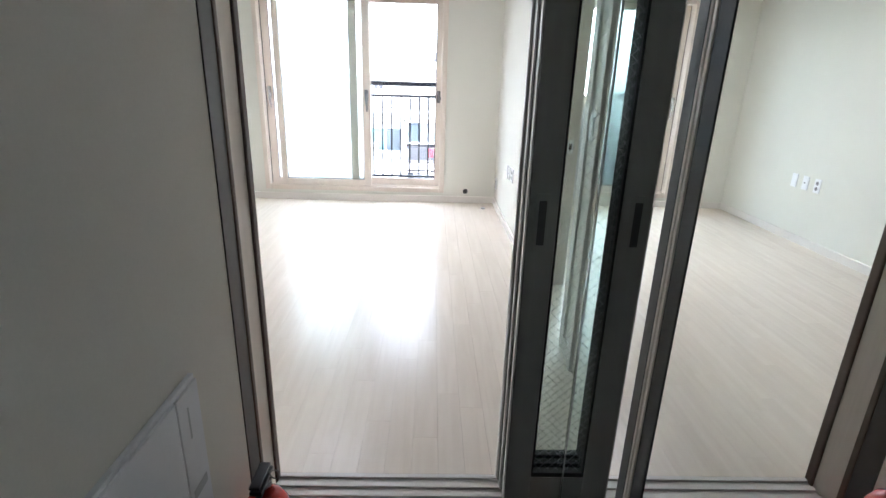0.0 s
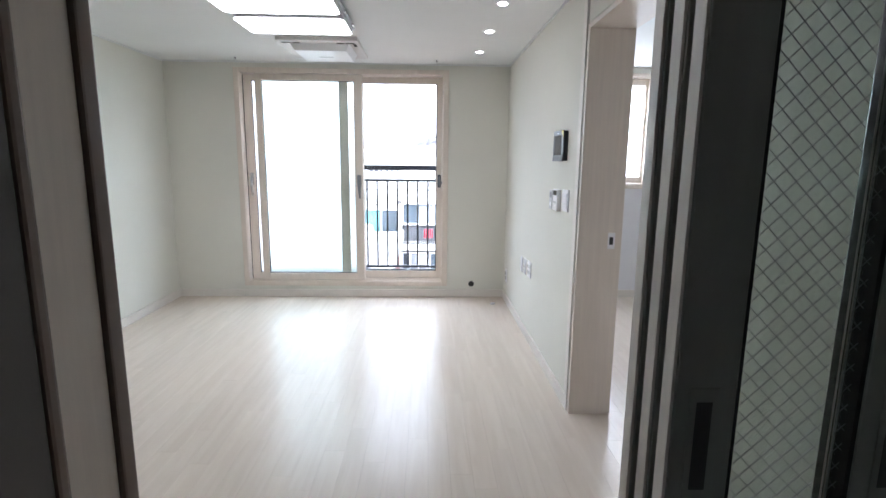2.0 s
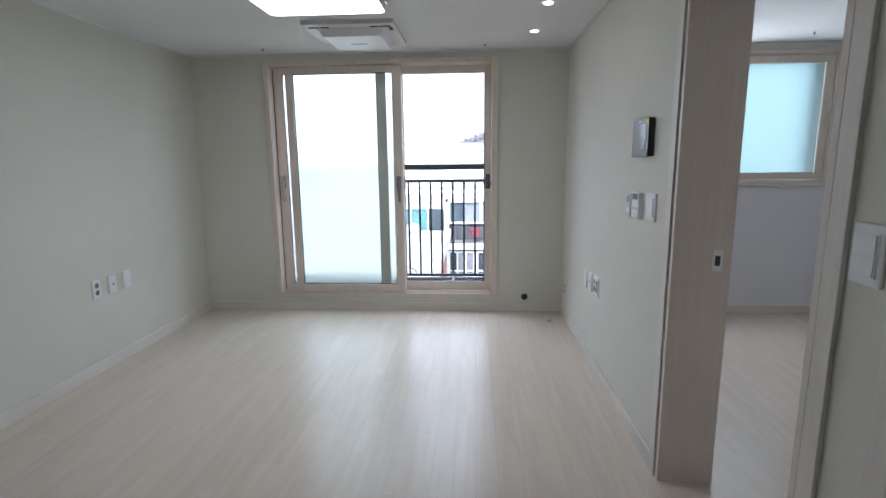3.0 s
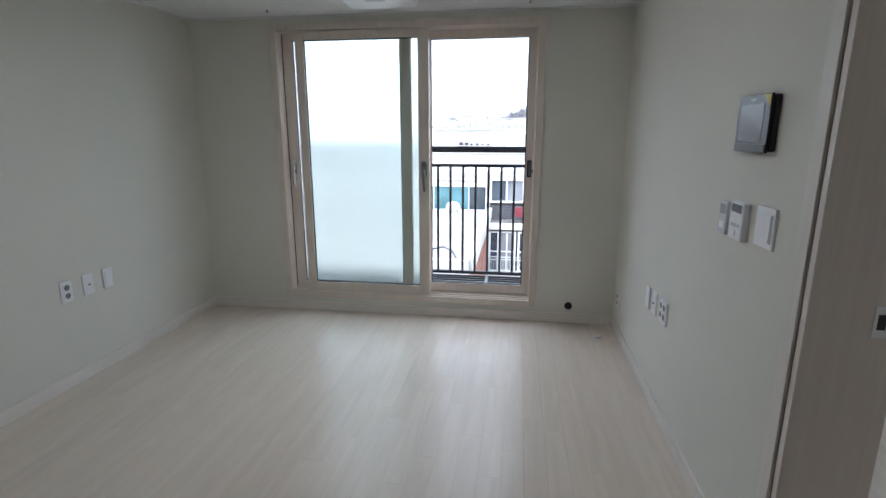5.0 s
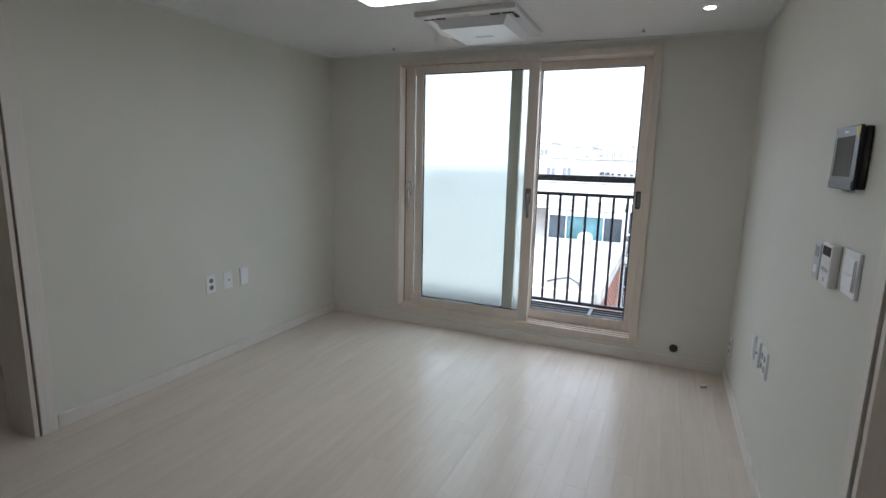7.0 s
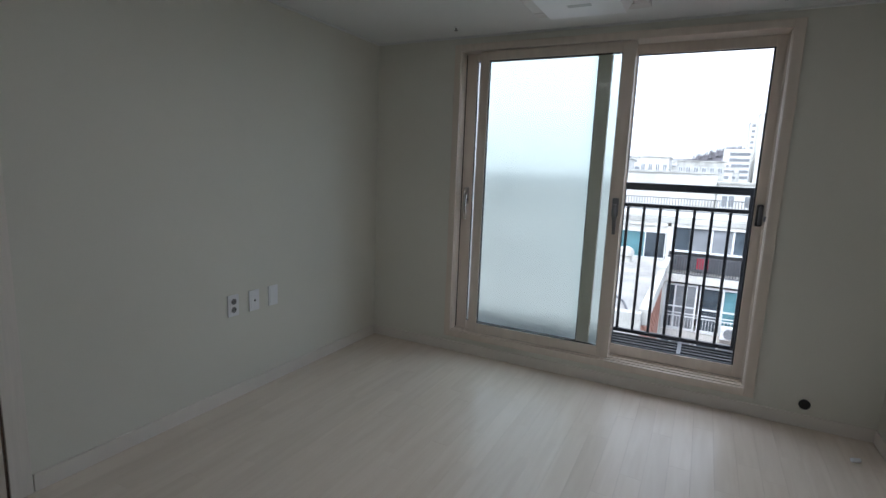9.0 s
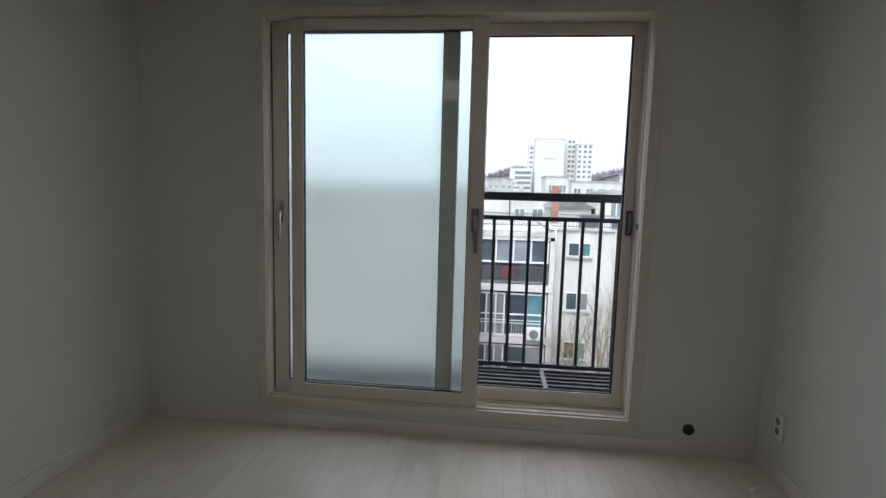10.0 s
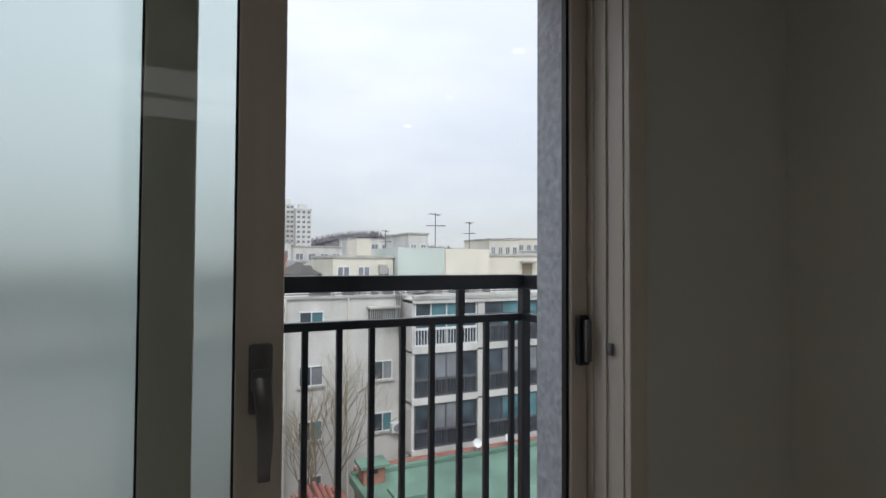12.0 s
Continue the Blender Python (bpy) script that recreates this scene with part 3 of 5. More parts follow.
# ---- living-room window ----
window_1 = thing("window_1", (0, YN, 0), "beige vinyl sliding balcony window", "window", kind="structure")
part("casing", boxes(((-1.44, -0.02, 0.115), (-1.39, 0, 2.245)), ((0.565, -0.02, 0.115), (0.62, 0, 2.245)), ((-1.39, -0.02, 2.198), (0.565, 0, 2.245)), ((-1.39, -0.02, 0.115), (0.565, 0, 0.165)), bevel=0.004), VINYL, window_1)
part("frame_left", boxes(((-1.40, 0.0, 0.165), (-1.387, 0.19, 2.2)), bevel=0.002), VINYL, window_1)
part("frame_right", boxes(((0.562, 0.0, 0.165), (0.575, 0.19, 2.2)), ((0.556, 0.052, 0.165), (0.562, 0.062, 2.2)), ((0.556, 0.10, 0.165), (0.562, 0.11, 2.2)), bevel=0.001), VINYL, window_1)
part("frame_head", boxes(((-1.40, 0.0, 2.2), (0.575, 0.19, 2.225)), bevel=0.002), VINYL, window_1)
part("sill_track", boxes(((-1.40, 0.0, 0.15), (0.575, 0.19, 0.16)), ((-1.387, 0.002, 0.16), (0.562, 0.012, 0.172)), ((-1.387, 0.058, 0.16), (0.562, 0.068, 0.170)), ((-1.387, 0.112, 0.16), (0.562, 0.122, 0.170))), VINYL, window_1)


def lever_handle(parent, x, y, z, mat, turn=1):
    """A cranked window handle on its base plate."""
    base = part("handle", boxes(((x - 0.020, y - 0.015, z - 0.085), (x + 0.020, y, z + 0.036)), bevel=0.007), mat, parent, "cranked window handle", True)
    bm = bmesh.new()
    rings, n, m = [], 14, 10
    for i in range(n + 1):
        u = i / n
        cz = z - 0.018 - 0.178 * u
        cy = y - 0.026 - 0.020 * math.sin(math.pi * min(1.0, u * 1.15)) + 0.004 * u
        cx = x + turn * (0.004 * math.sin(math.pi * u) + 0.006 * u * u)
        hw, ht = 0.0165 - 0.006 * u, 0.0105 - 0.0035 * u
        rings.append([bm.verts.new((cx + hw * math.copysign(abs(math.cos(a)) ** 0.6, math.cos(a)), cy + ht * math.copysign(abs(math.sin(a)) ** 0.6, math.sin(a)), cz)) for a in [2 * math.pi * k / m for k in range(m)]])
    for p, q in zip(rings, rings[1:]):
        for k in range(m):
            bm.faces.new((p[k], p[(k + 1) % m], q[(k + 1) % m], q[k]))
    bm.faces.new(rings[0]), bm.faces.new(rings[-1][::-1])
    box(bm, (x - 0.0165, y - 0.036, z - 0.044), (x + 0.0165, y - 0.012, z - 0.006), 0.006)
    part("lever", bm, mat, base, "", True)
    rod_bm = bmesh.new()
    rod(rod_bm, (x, y - 0.0142, z + 0.016), (x, y - 0.0125, z + 0.016), 0.003)
    part("screw_cap", rod_bm, BLACKPL, base)


def etch(pane):
    """Frost the room side of a pane and leave its other faces smooth."""
    pane.data.materials.append(ETCHBACK)
    for f in pane.data.polygons:
        f.material_index = 0 if f.normal.y < -0.5 else 1


def sash(name, x0, x1, z0, z1, y0, y1, gx0, gx1, gz0, gz1, glass, label, spacer=0.004, ym=None):
    s = part(name, boxes(((x0, y0, z0), (gx0, y1, z1)), ((gx1, y0, z0), (x1, y1, z1)), ((gx0, y0, z0), (gx1, y1, gz0)), ((gx0, y0, gz1), (gx1, y1, z1)), bevel=0.003), VINYL, window_1, label)
    ym = ym or (y0 + y1) / 2
    part("gasket", boxes(((gx0, ym - 0.009, gz0), (gx0 + 0.004, ym + 0.009, gz1)), ((gx1 - spacer, ym - 0.009, gz0), (gx1, ym + 0.009, gz1)),
                         ((gx0 + 0.004, ym - 0.009, gz0), (gx1 - spacer, ym + 0.009, gz0 + 0.005)), ((gx0 + 0.004, ym - 0.009, gz1 - 0.005), (gx1 - spacer, ym + 0.009, gz1))), BLACKRUB, s, "black glazing gasket")
    g = part("pane", boxes(((gx0 + 0.003, ym - 0.003, gz0 + 0.003), (gx1 - spacer + 0.001, ym + 0.003, gz1 - 0.003))), glass, s)
    g.visible_shadow = False
    if glass is FROST:
        etch(g)
    return s


front = sash("sash_front", -1.254, -0.225, 0.172, 2.195, 0.012, 0.052, -1.188, -0.305, 0.24, 2.135, TINTED, "front sash with clear glass")
mid = sash("sash_middle", -1.380, -0.372, 0.170, 2.195, 0.070, 0.108, -1.298, -0.455, 0.235, 2.14, FROST, "middle sash with frosted glass", ym=0.081)
outer = sash("sash_rear", -0.302, 0.558, 0.170, 2.197, 0.124, 0.164, -0.228, 0.507, 0.243, 2.137, GLASS, "rear sash with clear glass", 0.009)
# black strips laid in the sash gaps, drawing their shade as dark lines
part("gap_shade_strips", boxes(((-1.3868, 0.074, 0.172), (-1.3805, 0.104, 2.19)), ((-0.300, 0.128, 0.1605), (0.556, 0.160, 0.1695)), ((-1.260, 0.016, 0.1605), (-0.228, 0.048, 0.1715))), BLACKRUB, window_1, "black strips for the shaded gaps around the sashes")
sp = part("side_pane", boxes(((-0.50, 0.176, 0.17), (-0.302, 0.180, 2.19))), FROST, window_1, "narrow frosted pane between the sashes")
sp.visible_shadow = False
etch(sp)
lever_handle(front, -0.264, 0.012, 1.205, GUNMET, 1)
lever_handle(mid, -1.340, 0.070, 1.215, CHROME, 1)
pull = part("sash_pull", boxes(((0.517, 0.104, 1.118), (0.552, 0.124, 1.248)), bevel=0.009), BLACKPL, outer, "black sash pull with metal lever")
part("lever", boxes(((0.528, 0.090, 1.128), (0.547, 0.106, 1.238)), bevel=0.007), GUNMET, pull)
part("strike", boxes(((0.552, 0.030, 1.155), (0.5615, 0.046, 1.185)), bevel=0.002), GUNMET, window_1, "small lock strike")

# ---- bedroom window ----
window_2 = thing("window_2", (0, 6.264, 0), "beige vinyl bedroom window with frosted panes", "window", kind="structure")
part("casing", boxes(((BX0 - 0.05, -0.02, BZ0 - 0.04), (BX0, 0, BZ1 + 0.03)), ((BX1, -0.02, BZ0 - 0.04), (BX1 + 0.05, 0, BZ1 + 0.03)), ((BX0, -0.02, BZ0 - 0.04), (BX1, 0, BZ0)), ((BX0, -0.02, BZ1), (BX1, 0, BZ1 + 0.03)), bevel=0.004), VINYL, window_2)
part("frame", boxes(((BX0, 0, BZ0), (BX0 + 0.012, 0.18, BZ1)), ((BX1 - 0.012, 0, BZ0), (BX1, 0.18, BZ1)), ((BX0, 0, BZ0), (BX1, 0.18, BZ0 + 0.012)), ((BX0, 0, BZ1 - 0.012), (BX1, 0.18, BZ1)), bevel=0.002), VINYL, window_2)


def small_sash(x0, x1, y0, glass, label):
    z0, z1, f = BZ0 + 0.014, BZ1 - 0.014, 0.062
    s = part("sash", boxes(((x0, y0, z0), (x0 + f, y0 + 0.04, z1)), ((x1 - f, y0, z0), (x1, y0 + 0.04, z1)), ((x0 + f, y0, z0), (x1 - f, y0 + 0.04, z0 + f)), ((x0 + f, y0, z1 - f), (x1 - f, y0 + 0.04, z1)), bevel=0.003), VINYL, window_2, label)
    g = part("pane", boxes(((x0 + f - 0.003, y0 + 0.017, z0 + f - 0.003), (x1 - f + 0.003, y0 + 0.023, z1 - f + 0.003))), glass, s)
    g.visible_shadow = False
    if glass is FROST:
        etch(g)
    return s


sl = small_sash(2.60, 3.365, 0.012, FROSTTEAL, "sash with frosted teal glass")
sr = small_sash(1.935, 2.64, 0.065, FROST, "sash with frosted glass")
lever_handle(sl, 2.63, 0.012, 1.72, CHROME, -1)

# ---- balcony railing and grating ----
rail = thing("balcony_railing", (0, 7.10, 0.13), "dark painted steel balcony railing", "railing")
part("top_rail", boxes(((-1.75, -0.025, 1.147), (0.86, 0.025, 1.203)), ((0.81, -0.47, 1.147), (0.86, -0.025, 1.203)), ((-1.75, -0.47, 1.147), (-1.70, -0.025, 1.203)), bevel=0.004), DARKMET, rail)
part("middle_rail", boxes(((-1.74, -0.015, 1.015), (0.85, 0.015, 1.045)), ((0.82, -0.47, 1.015), (0.85, -0.015, 1.045)), ((-1.74, -0.47, 1.015), (-1.71, -0.015, 1.045)), bevel=0.003), DARKMET, rail)
part("bottom_rail", boxes(((-1.74, -0.015, 0.0), (0.85, 0.015, 0.03)), ((0.82, -0.47, 0.0), (0.85, -0.015, 0.03)), ((-1.74, -0.47, 0.0), (-1.71, -0.015, 0.03)), bevel=0.003), DARKMET, rail)
bar = mesh_of("baluster", boxes(((-0.0105, -0.0105, 0.03), (0.0105, 0.0105, 1.015)), bevel=0.002), DARKMET)
for k in range(21):
    ob = new("baluster", bar)
    ob.parent, ob.location = rail, (-1.577 + 0.1175 * k, 0, 0)
for k in range(3):
    for sx in (0.835, -1.725):
        ob = new("baluster", bar)
        ob.parent, ob.location = rail, (sx, -0.13 - 0.1175 * k, 0)
post = mesh_of("post", boxes(((-0.019, -0.019, 0.0), (0.019, 0.019, 1.147)), bevel=0.003), DARKMET)
for sx in (0.835, -1.725):
    ob = new("post", post)
    ob.parent, ob.location = rail, (sx, 0, 0)
stub = mesh_of("rail_stub", boxes(((-0.014, -0.014, 1.045), (0.014, 0.014, 1.147)), bevel=0.002), DARKMET)
for sx in (0.54, -0.54, -1.28):
    ob = new("rail_stub", stub)
    ob.parent, ob.location = rail, (sx, 0, 0)
grate = thing("balcony_grating", (0, 6.63, 0.06), "dark steel slatted balcony floor grating", "grating")
slat = mesh_of("slat", boxes(((-1.72, -0.012, 0.03), (0.83, 0.012, 0.06)), bevel=0.003), DARKMET)
for k in range(7):
    ob = new("slat", slat)
    ob.parent, ob.location = grate, (0, 0.045 + 0.068 * k, 0)
for sx in (-1.2, 0.19):
    part("cross_bar", boxes(((sx - 0.014, 0.02, 0.061), (sx + 0.014, 0.46, 0.066)), bevel=0.001), GRATEBAR, grate, "dull grey steel cross bar")
part("edge_angle", boxes(((-1.74, 0.0, 0.0), (0.85, 0.02, 0.07)), bevel=0.002), GALV, grate, "pale galvanised wall angle")
for sx in (-1.7, 0.78):
    part("bearer", boxes(((sx, 0.02, -0.02), (sx + 0.04, 0.47, 0.03)), bevel=0.002), DARKMET, grate)

# ---- ceiling things ----
lamp = thing("ceiling_light", (-0.425, 4.357, H), "white twin-panel ceiling light, switched on", "ceiling light")
part("housing", boxes(((-0.27, -0.36, -0.035), (0.27, 0.36, 0)), bevel=0.01), GREYPL, lamp, "grey housing")
part("tray", boxes(((-0.345, -0.435, -0.055), (0.345, 0.435, -0.035)), bevel=0.009), GREYPL, lamp)


def rounded_panel(x0, x1, y0, y1, z0, z1, r):
    bm = bmesh.new()
    pts = []
    for cx, cy, a0 in ((x1 - r, y1 - r, 0), (x0 + r, y1 - r, 90), (x0 + r, y0 + r, 180), (x1 - r, y0 + r, 270)):
        for k in range(6):
            a = radians(a0 + 18 * k)
            pts.append((cx + r * math.cos(a), cy + r * math.sin(a)))
    top = [bm.verts.new((x, y, z1)) for x, y in pts]
    low = [bm.verts.new((x, y, z0)) for x, y in pts]
    bm.faces.new(top)
    bm.faces.new(low[::-1])
    for i in range(len(pts)):
        j = (i + 1) % len(pts)
        bm.faces.new((top[i], low[i], low[j], top[j]))
    return bm


part("diffuser", rounded_panel(-0.33, 0.33, -0.425, -0.048, -0.088, -0.084, 0.04), LAMP, lamp, "glowing white diffuser")
part("panel_rim", rounded_panel(-0.332, 0.332, -0.427, -0.046, -0.0838, -0.056, 0.04), GREYPL, lamp)
part("diffuser", rounded_panel(-0.33, 0.33, 0.048, 0.425, -0.088, -0.084, 0.04), LAMP, lamp, "glowing white diffuser")
part("panel_rim", rounded_panel(-0.332, 0.332, 0.046, 0.427, -0.0838, -0.056, 0.04), GREYPL, lamp)
for sx, sy in ((0.347, -0.3), (0.347, 0.0), (0.347, 0.3)):
    part("corner_clip", boxes(((sx - 0.002, sy - 0.03, -0.066), (sx + 0.012, sy + 0.03, -0.05)), bevel=0.003), CHROME, lamp, "clear plastic clip")

kl = thing("ceiling_light", (-3.75, 4.06, H), "white rectangular ceiling light, switched on", "ceiling light")
part("housing", boxes(((-0.40, -0.22, -0.04), (0.40, 0.22, 0)), bevel=0.008), ACWHITE, kl)
part("diffuser", rounded_panel(-0.38, 0.38, -0.20, 0.20, -0.06, -0.04, 0.03), LAMP_DIM, kl, "glowing white diffuser")

ac = thing("ceiling_ventilator", (-0.43, 5.57, H), "square white ceiling air unit with slotted rim", "air conditioner")
part("rim", boxes(((-0.31, -0.345, -0.03), (0.31, -0.25, 0)), ((-0.31, 0.25, -0.03), (0.31, 0.345, 0)), ((-0.31, -0.25, -0.03), (-0.235, 0.25, 0)), ((0.235, -0.25, -0.03), (0.31, 0.25, 0)), bevel=0.006), ACWHITE, ac)
ip = boxes(((-0.235, -0.235, -0.075), (0.235, 0.245, -0.006)), bevel=0.004)
for v in ip.verts:
    if v.co.z < -0.04:
        v.co.x *= 0.86
        v.co.y = v.co.y * 0.92 + 0.012
part("intake_panel", ip, WHITEPL, ac, "flat white drop-down intake panel")
part("back_plate", boxes(((-0.234, -0.249, -0.005), (0.234, 0.249, -0.001))), SLOT, ac)
for x0, x1 in ((-0.28, -0.21), (-0.20, -0.14), (0.14, 0.20), (0.21, 0.28)):
    part("vent_slot", boxes(((x0, -0.282, -0.0325), (x1, -0.256, -0.028)), bevel=0.0008), SLOT, ac, "dark air slot")
part("vent_slot", boxes(((0.262, -0.24, -0.0325), (0.285, -0.16, -0.028)), bevel=0.0008), SLOT, ac, "dark air slot")
part("badge", boxes(((-0.06, 0.02, -0.0765), (0.06, 0.06, -0.075)), bevel=0.0005), GREYPL, ac, "pale blank badge")
part("sensor", boxes(((-0.02, -0.31, -0.0325), (0.03, -0.295, -0.029)), bevel=0.0008), GREYPL, ac)

dl = thing("downlight", (0.848, 4.32, H), "small round recessed white downlight, switched on", "downlight", "row of ceiling downlights")
part("rim", lathe([(0.042, -0.005), (0.044, 0.0)][::-1], 28), WHITEPL, dl)
part("lens", lathe([(0.026, -0.0085), (0.027, -0.0052)], 28), SPOT, dl, "glowing lens")
for yy in (4.975, 5.66):
    copy_thing(dl, pose(0.848, yy, H))

spk = thing("sprinkler_head", (-1.33, 6.03, H), "small dark ceiling sprinkler head", "sprinkler", "ceiling sprinklers")
part("rose", lathe([(0.018, 0.0), (0.016, -0.004), (0.006, -0.006)], 16), WHITEPL, spk, "", True)
part("nozzle", lathe([(0.006, -0.006), (0.005, -0.018), (0.011, -0.020), (0.011, -0.022)], 12), GUNMET, spk, "", True)
for q in ((0.495, 6.03), (2.95, 5.9)):
    copy_thing(spk, pose(*q, H))

# ---- wall fittings: built flat on the x = 0 plane, facing +x ----
def plate(name, y0, y1, z0, z1, place, turn, label, category, kind_, group=""):
    """A cover plate; kind_ says what is set in it."""
    t = thing(name, place, label, category, group, turn=turn)
    body = part("cover", boxes(((0, y0, z0), (0.009, y1, z1)), bevel=0.003), WHITEPL, t)
    yc, zc = (y0 + y1) / 2, (z0 + z1) / 2
    part("insert", boxes(((0.009, y0 + 0.012, z0 + 0.018), (0.0115, y1 - 0.012, z1 - 0.018)), bevel=0.0008), WHITEPL, t)
    if kind_ == "outlet":
        for dz in (0.024, -0.024):
            bm = bmesh.new()
            rod(bm, (0.0112, yc, zc + dz), (0.0122, yc, zc + dz), 0.0175, sides=20)
            o = part("socket_well", bm, SOCKETGREY, t, "round grey socket well")
            hb = bmesh.new()
            for dy in (-0.008, 0.008):
                rod(hb, (0.0120, yc + dy, zc + dz), (0.0126, yc + dy, zc + dz), 0.0035, sides=10)
            part("pin_holes", hb, BLACKPL, o)
    if kind_ == "double":
        for dy in (-0.026, 0.026):
            for dz in (0.024, -0.024):
                bm = bmesh.new()
                rod(bm, (0.0112, yc + dy, zc + dz), (0.0122, yc + dy, zc + dz), 0.0165, sides=20)
                o = part("socket_well", bm, SOCKETGREY, t, "round grey socket well")
                hb = bmesh.new()
                for d2 in (-0.007, 0.007):
                    rod(hb, (0.0120, yc + dy + d2, zc + dz), (0.0126, yc + dy + d2, zc + dz), 0.0032, sides=10)
                part("pin_holes", hb, BLACKPL, o)
    if kind_ == "aerial":
        bm = bmesh.new()
        rod(bm, (0.0112, yc, zc), (0.016, yc, zc), 0.006, sides=14)
        part("aerial_jack", bm, GUNMET, t, "small metal aerial jack")
    if kind_ == "rocker":
        n = 2
        for k in range(n):
            za = z0 + 0.02 + (z1 - z0 - 0.04) / n * k
            part("rocker", boxes(((0.0112, y0 + 0.016, za + 0.001), (0.0145, y1 - 0.016, za + (z1 - z0 - 0.04) / n - 0.001)), bevel=0.0012), WHITEPL, t)
    return t


plate("wall_socket", -0.0375, 0.0375, -0.0625, 0.0625, (XL, 4.848, 0.56), 0, "white double wall socket plate", "wall socket", "outlet", "plates on the side wall")
plate("aerial_socket", -0.0375, 0.0375, -0.0625, 0.0625, (XL, 5.000, 0.56), 0, "white aerial socket plate", "wall socket", "aerial", "plates on the side wall")
plate("blank_plate", -0.0375, 0.0375, -0.0625, 0.0625, (XL, 5.150, 0.56), 0, "white blank cover plate", "cover plate", "blank", "plates on the side wall")
plate("blank_plate", -0.036, 0.036, -0.0625, 0.0625, (XR, 5.29, 0.545), 180, "white blank cover plate", "cover plate", "blank", "plates on the door wall")
plate("aerial_socket", -0.036, 0.036, -0.0625, 0.0625, (XR, 5.15, 0.555), 180, "white aerial socket plate", "wall socket", "aerial", "plates on the door wall")
plate("wall_socket", -0.06, 0.06, -0.0625, 0.0625, (XR, 4.985, 0.566), 180, "white four-way wall socket plate", "wall socket", "double", "plates on the door wall")
plate("wall_socket", -0.0375, 0.0375, -0.0625, 0.0625, (XR, 6.085, 0.265), 180, "white double wall socket near the floor", "wall socket", "outlet")
plate("light_switch", -0.06, 0.06, -0.0625, 0.0625, (XR, 4.06, 1.168), 180, "white double light switch", "light switch", "rocker")
plate("light_switch", -0.043, 0.043, -0.063, 0.063, (XR, 2.786, 1.193), 180, "white double light switch beside the doorway", "light switch", "rocker")

th = thing("thermostat", (XR, 4.232, 1.160), "white heating thermostat with dark display", "thermostat", turn=180)
part("body", boxes(((0, -0.052, -0.064), (0.024, 0.052, 0.064)), bevel=0.004), WHITEPL, th)
part("display", boxes(((0.0235, -0.040, 0.028), (0.0246, 0.040, 0.056)), bevel=0.0005), SCREEN, th, "dark display")
for dy in (-0.025, 0.0, 0.025):
    part("key", boxes(((0.0238, dy - 0.009, -0.02), (0.0252, dy + 0.009, -0.008)), bevel=0.0006), GREYPL, th)
bk = bmesh.new()
rod(bk, (0.0238, 0, -0.042), (0.027, 0, -0.042), 0.010, sides=18)
part("dial", bk, WHITEPL, th, "", True)
rm = thing("ventilation_control", (XR, 4.368, 1.152), "pale grey wall control with small screen", "wall control", turn=180)
part("body", boxes(((0, -0.036, -0.060), (0.016, 0.036, 0.060)), bevel=0.003), GREYPL, rm)
part("display", boxes(((0.0155, -0.024, 0.012), (0.0166, 0.024, 0.048)), bevel=0.0005), GUNMET, rm, "grey screen")
part("key", boxes(((0.0155, -0.02, -0.04), (0.0172, 0.02, -0.015)), bevel=0.0008), WHITEPL, rm)

mon = thing("video_intercom", (XR, 4.19, 1.478), "black and silver video intercom monitor on the wall", "intercom", turn=180)
part("back", boxes(((0, -0.112, -0.085), (0.022, 0.112, 0.085)), bevel=0.006), BLACKPL, mon)
part("bezel", boxes(((0.0225, -0.114, -0.088), (0.030, 0.114, 0.088)), bevel=0.003), BLACKPL, mon, "glossy black bezel")
part("screen", boxes(((0.0302, -0.085, -0.052), (0.0312, 0.075, 0.060)), bevel=0.0004), SCREEN, mon, "glossy dark screen")
part("bottom_strip", boxes(((0.0302, -0.108, -0.084), (0.0325, 0.108, -0.062)), bevel=0.001), DARKGREY, mon, "dark grey strip")
part("brand_bar", boxes(((0.0302, -0.022, 0.070), (0.0308, 0.012, 0.076))), GREYPL, mon)
stk = bmesh.new()
v3 = [stk.verts.new(q) for q in ((0.0306, 0.111, 0.085), (0.0306, 0.072, 0.085), (0.0306, 0.111, 0.045))]
v4 = [stk.verts.new((0.0310, q.co.y, q.co.z)) for q in v3]
stk.faces.new(v3), stk.faces.new(v4[::-1])
for i in range(3):
    stk.faces.new((v3[i], v4[i], v4[(i + 1) % 3], v3[(i + 1) % 3]))
part("corner_sticker", stk, YELLOW, mon, "yellow film corner")

hole = thing("pipe_sleeve", (0.872, YN, 0.135), "round black pipe sleeve low in the wall", "pipe sleeve")
hb = bmesh.new()
rod(hb, (0, -0.006, 0), (0, 0.0, 0), 0.029, sides=28)
part("collar", hb, BLACKPL, hole)
hb = bmesh.new()
rod(hb, (0, -0.0075, 0), (0, -0.0062, 0), 0.023, sides=28)
part("bore", hb, SLOT, hole, "dark bore")
cap = thing("plastic_tube", (1.06, 5.962, 0.0), "small white plastic tube lying on the floor", "tube", turn=25)
cb = bmesh.new()
rod(cb, (-0.02, 0, 0.012), (0.02, 0, 0.012), 0.011, sides=16)
part("tube", cb, WHITEPL, cap, "", True)

# ---- outdoors ----
GZ = -13.0
structure("ground", boxes(((-1500, 8.0, GZ - 1), (1500, 3000, GZ))), GROUND, "asphalt ground between the buildings", "ground")
structure("wall_own_building", boxes(((-4.8, 6.45, GZ), (4.4, 6.61, -0.3))), STUCCO, "grey stucco wall of the own building", "wall")


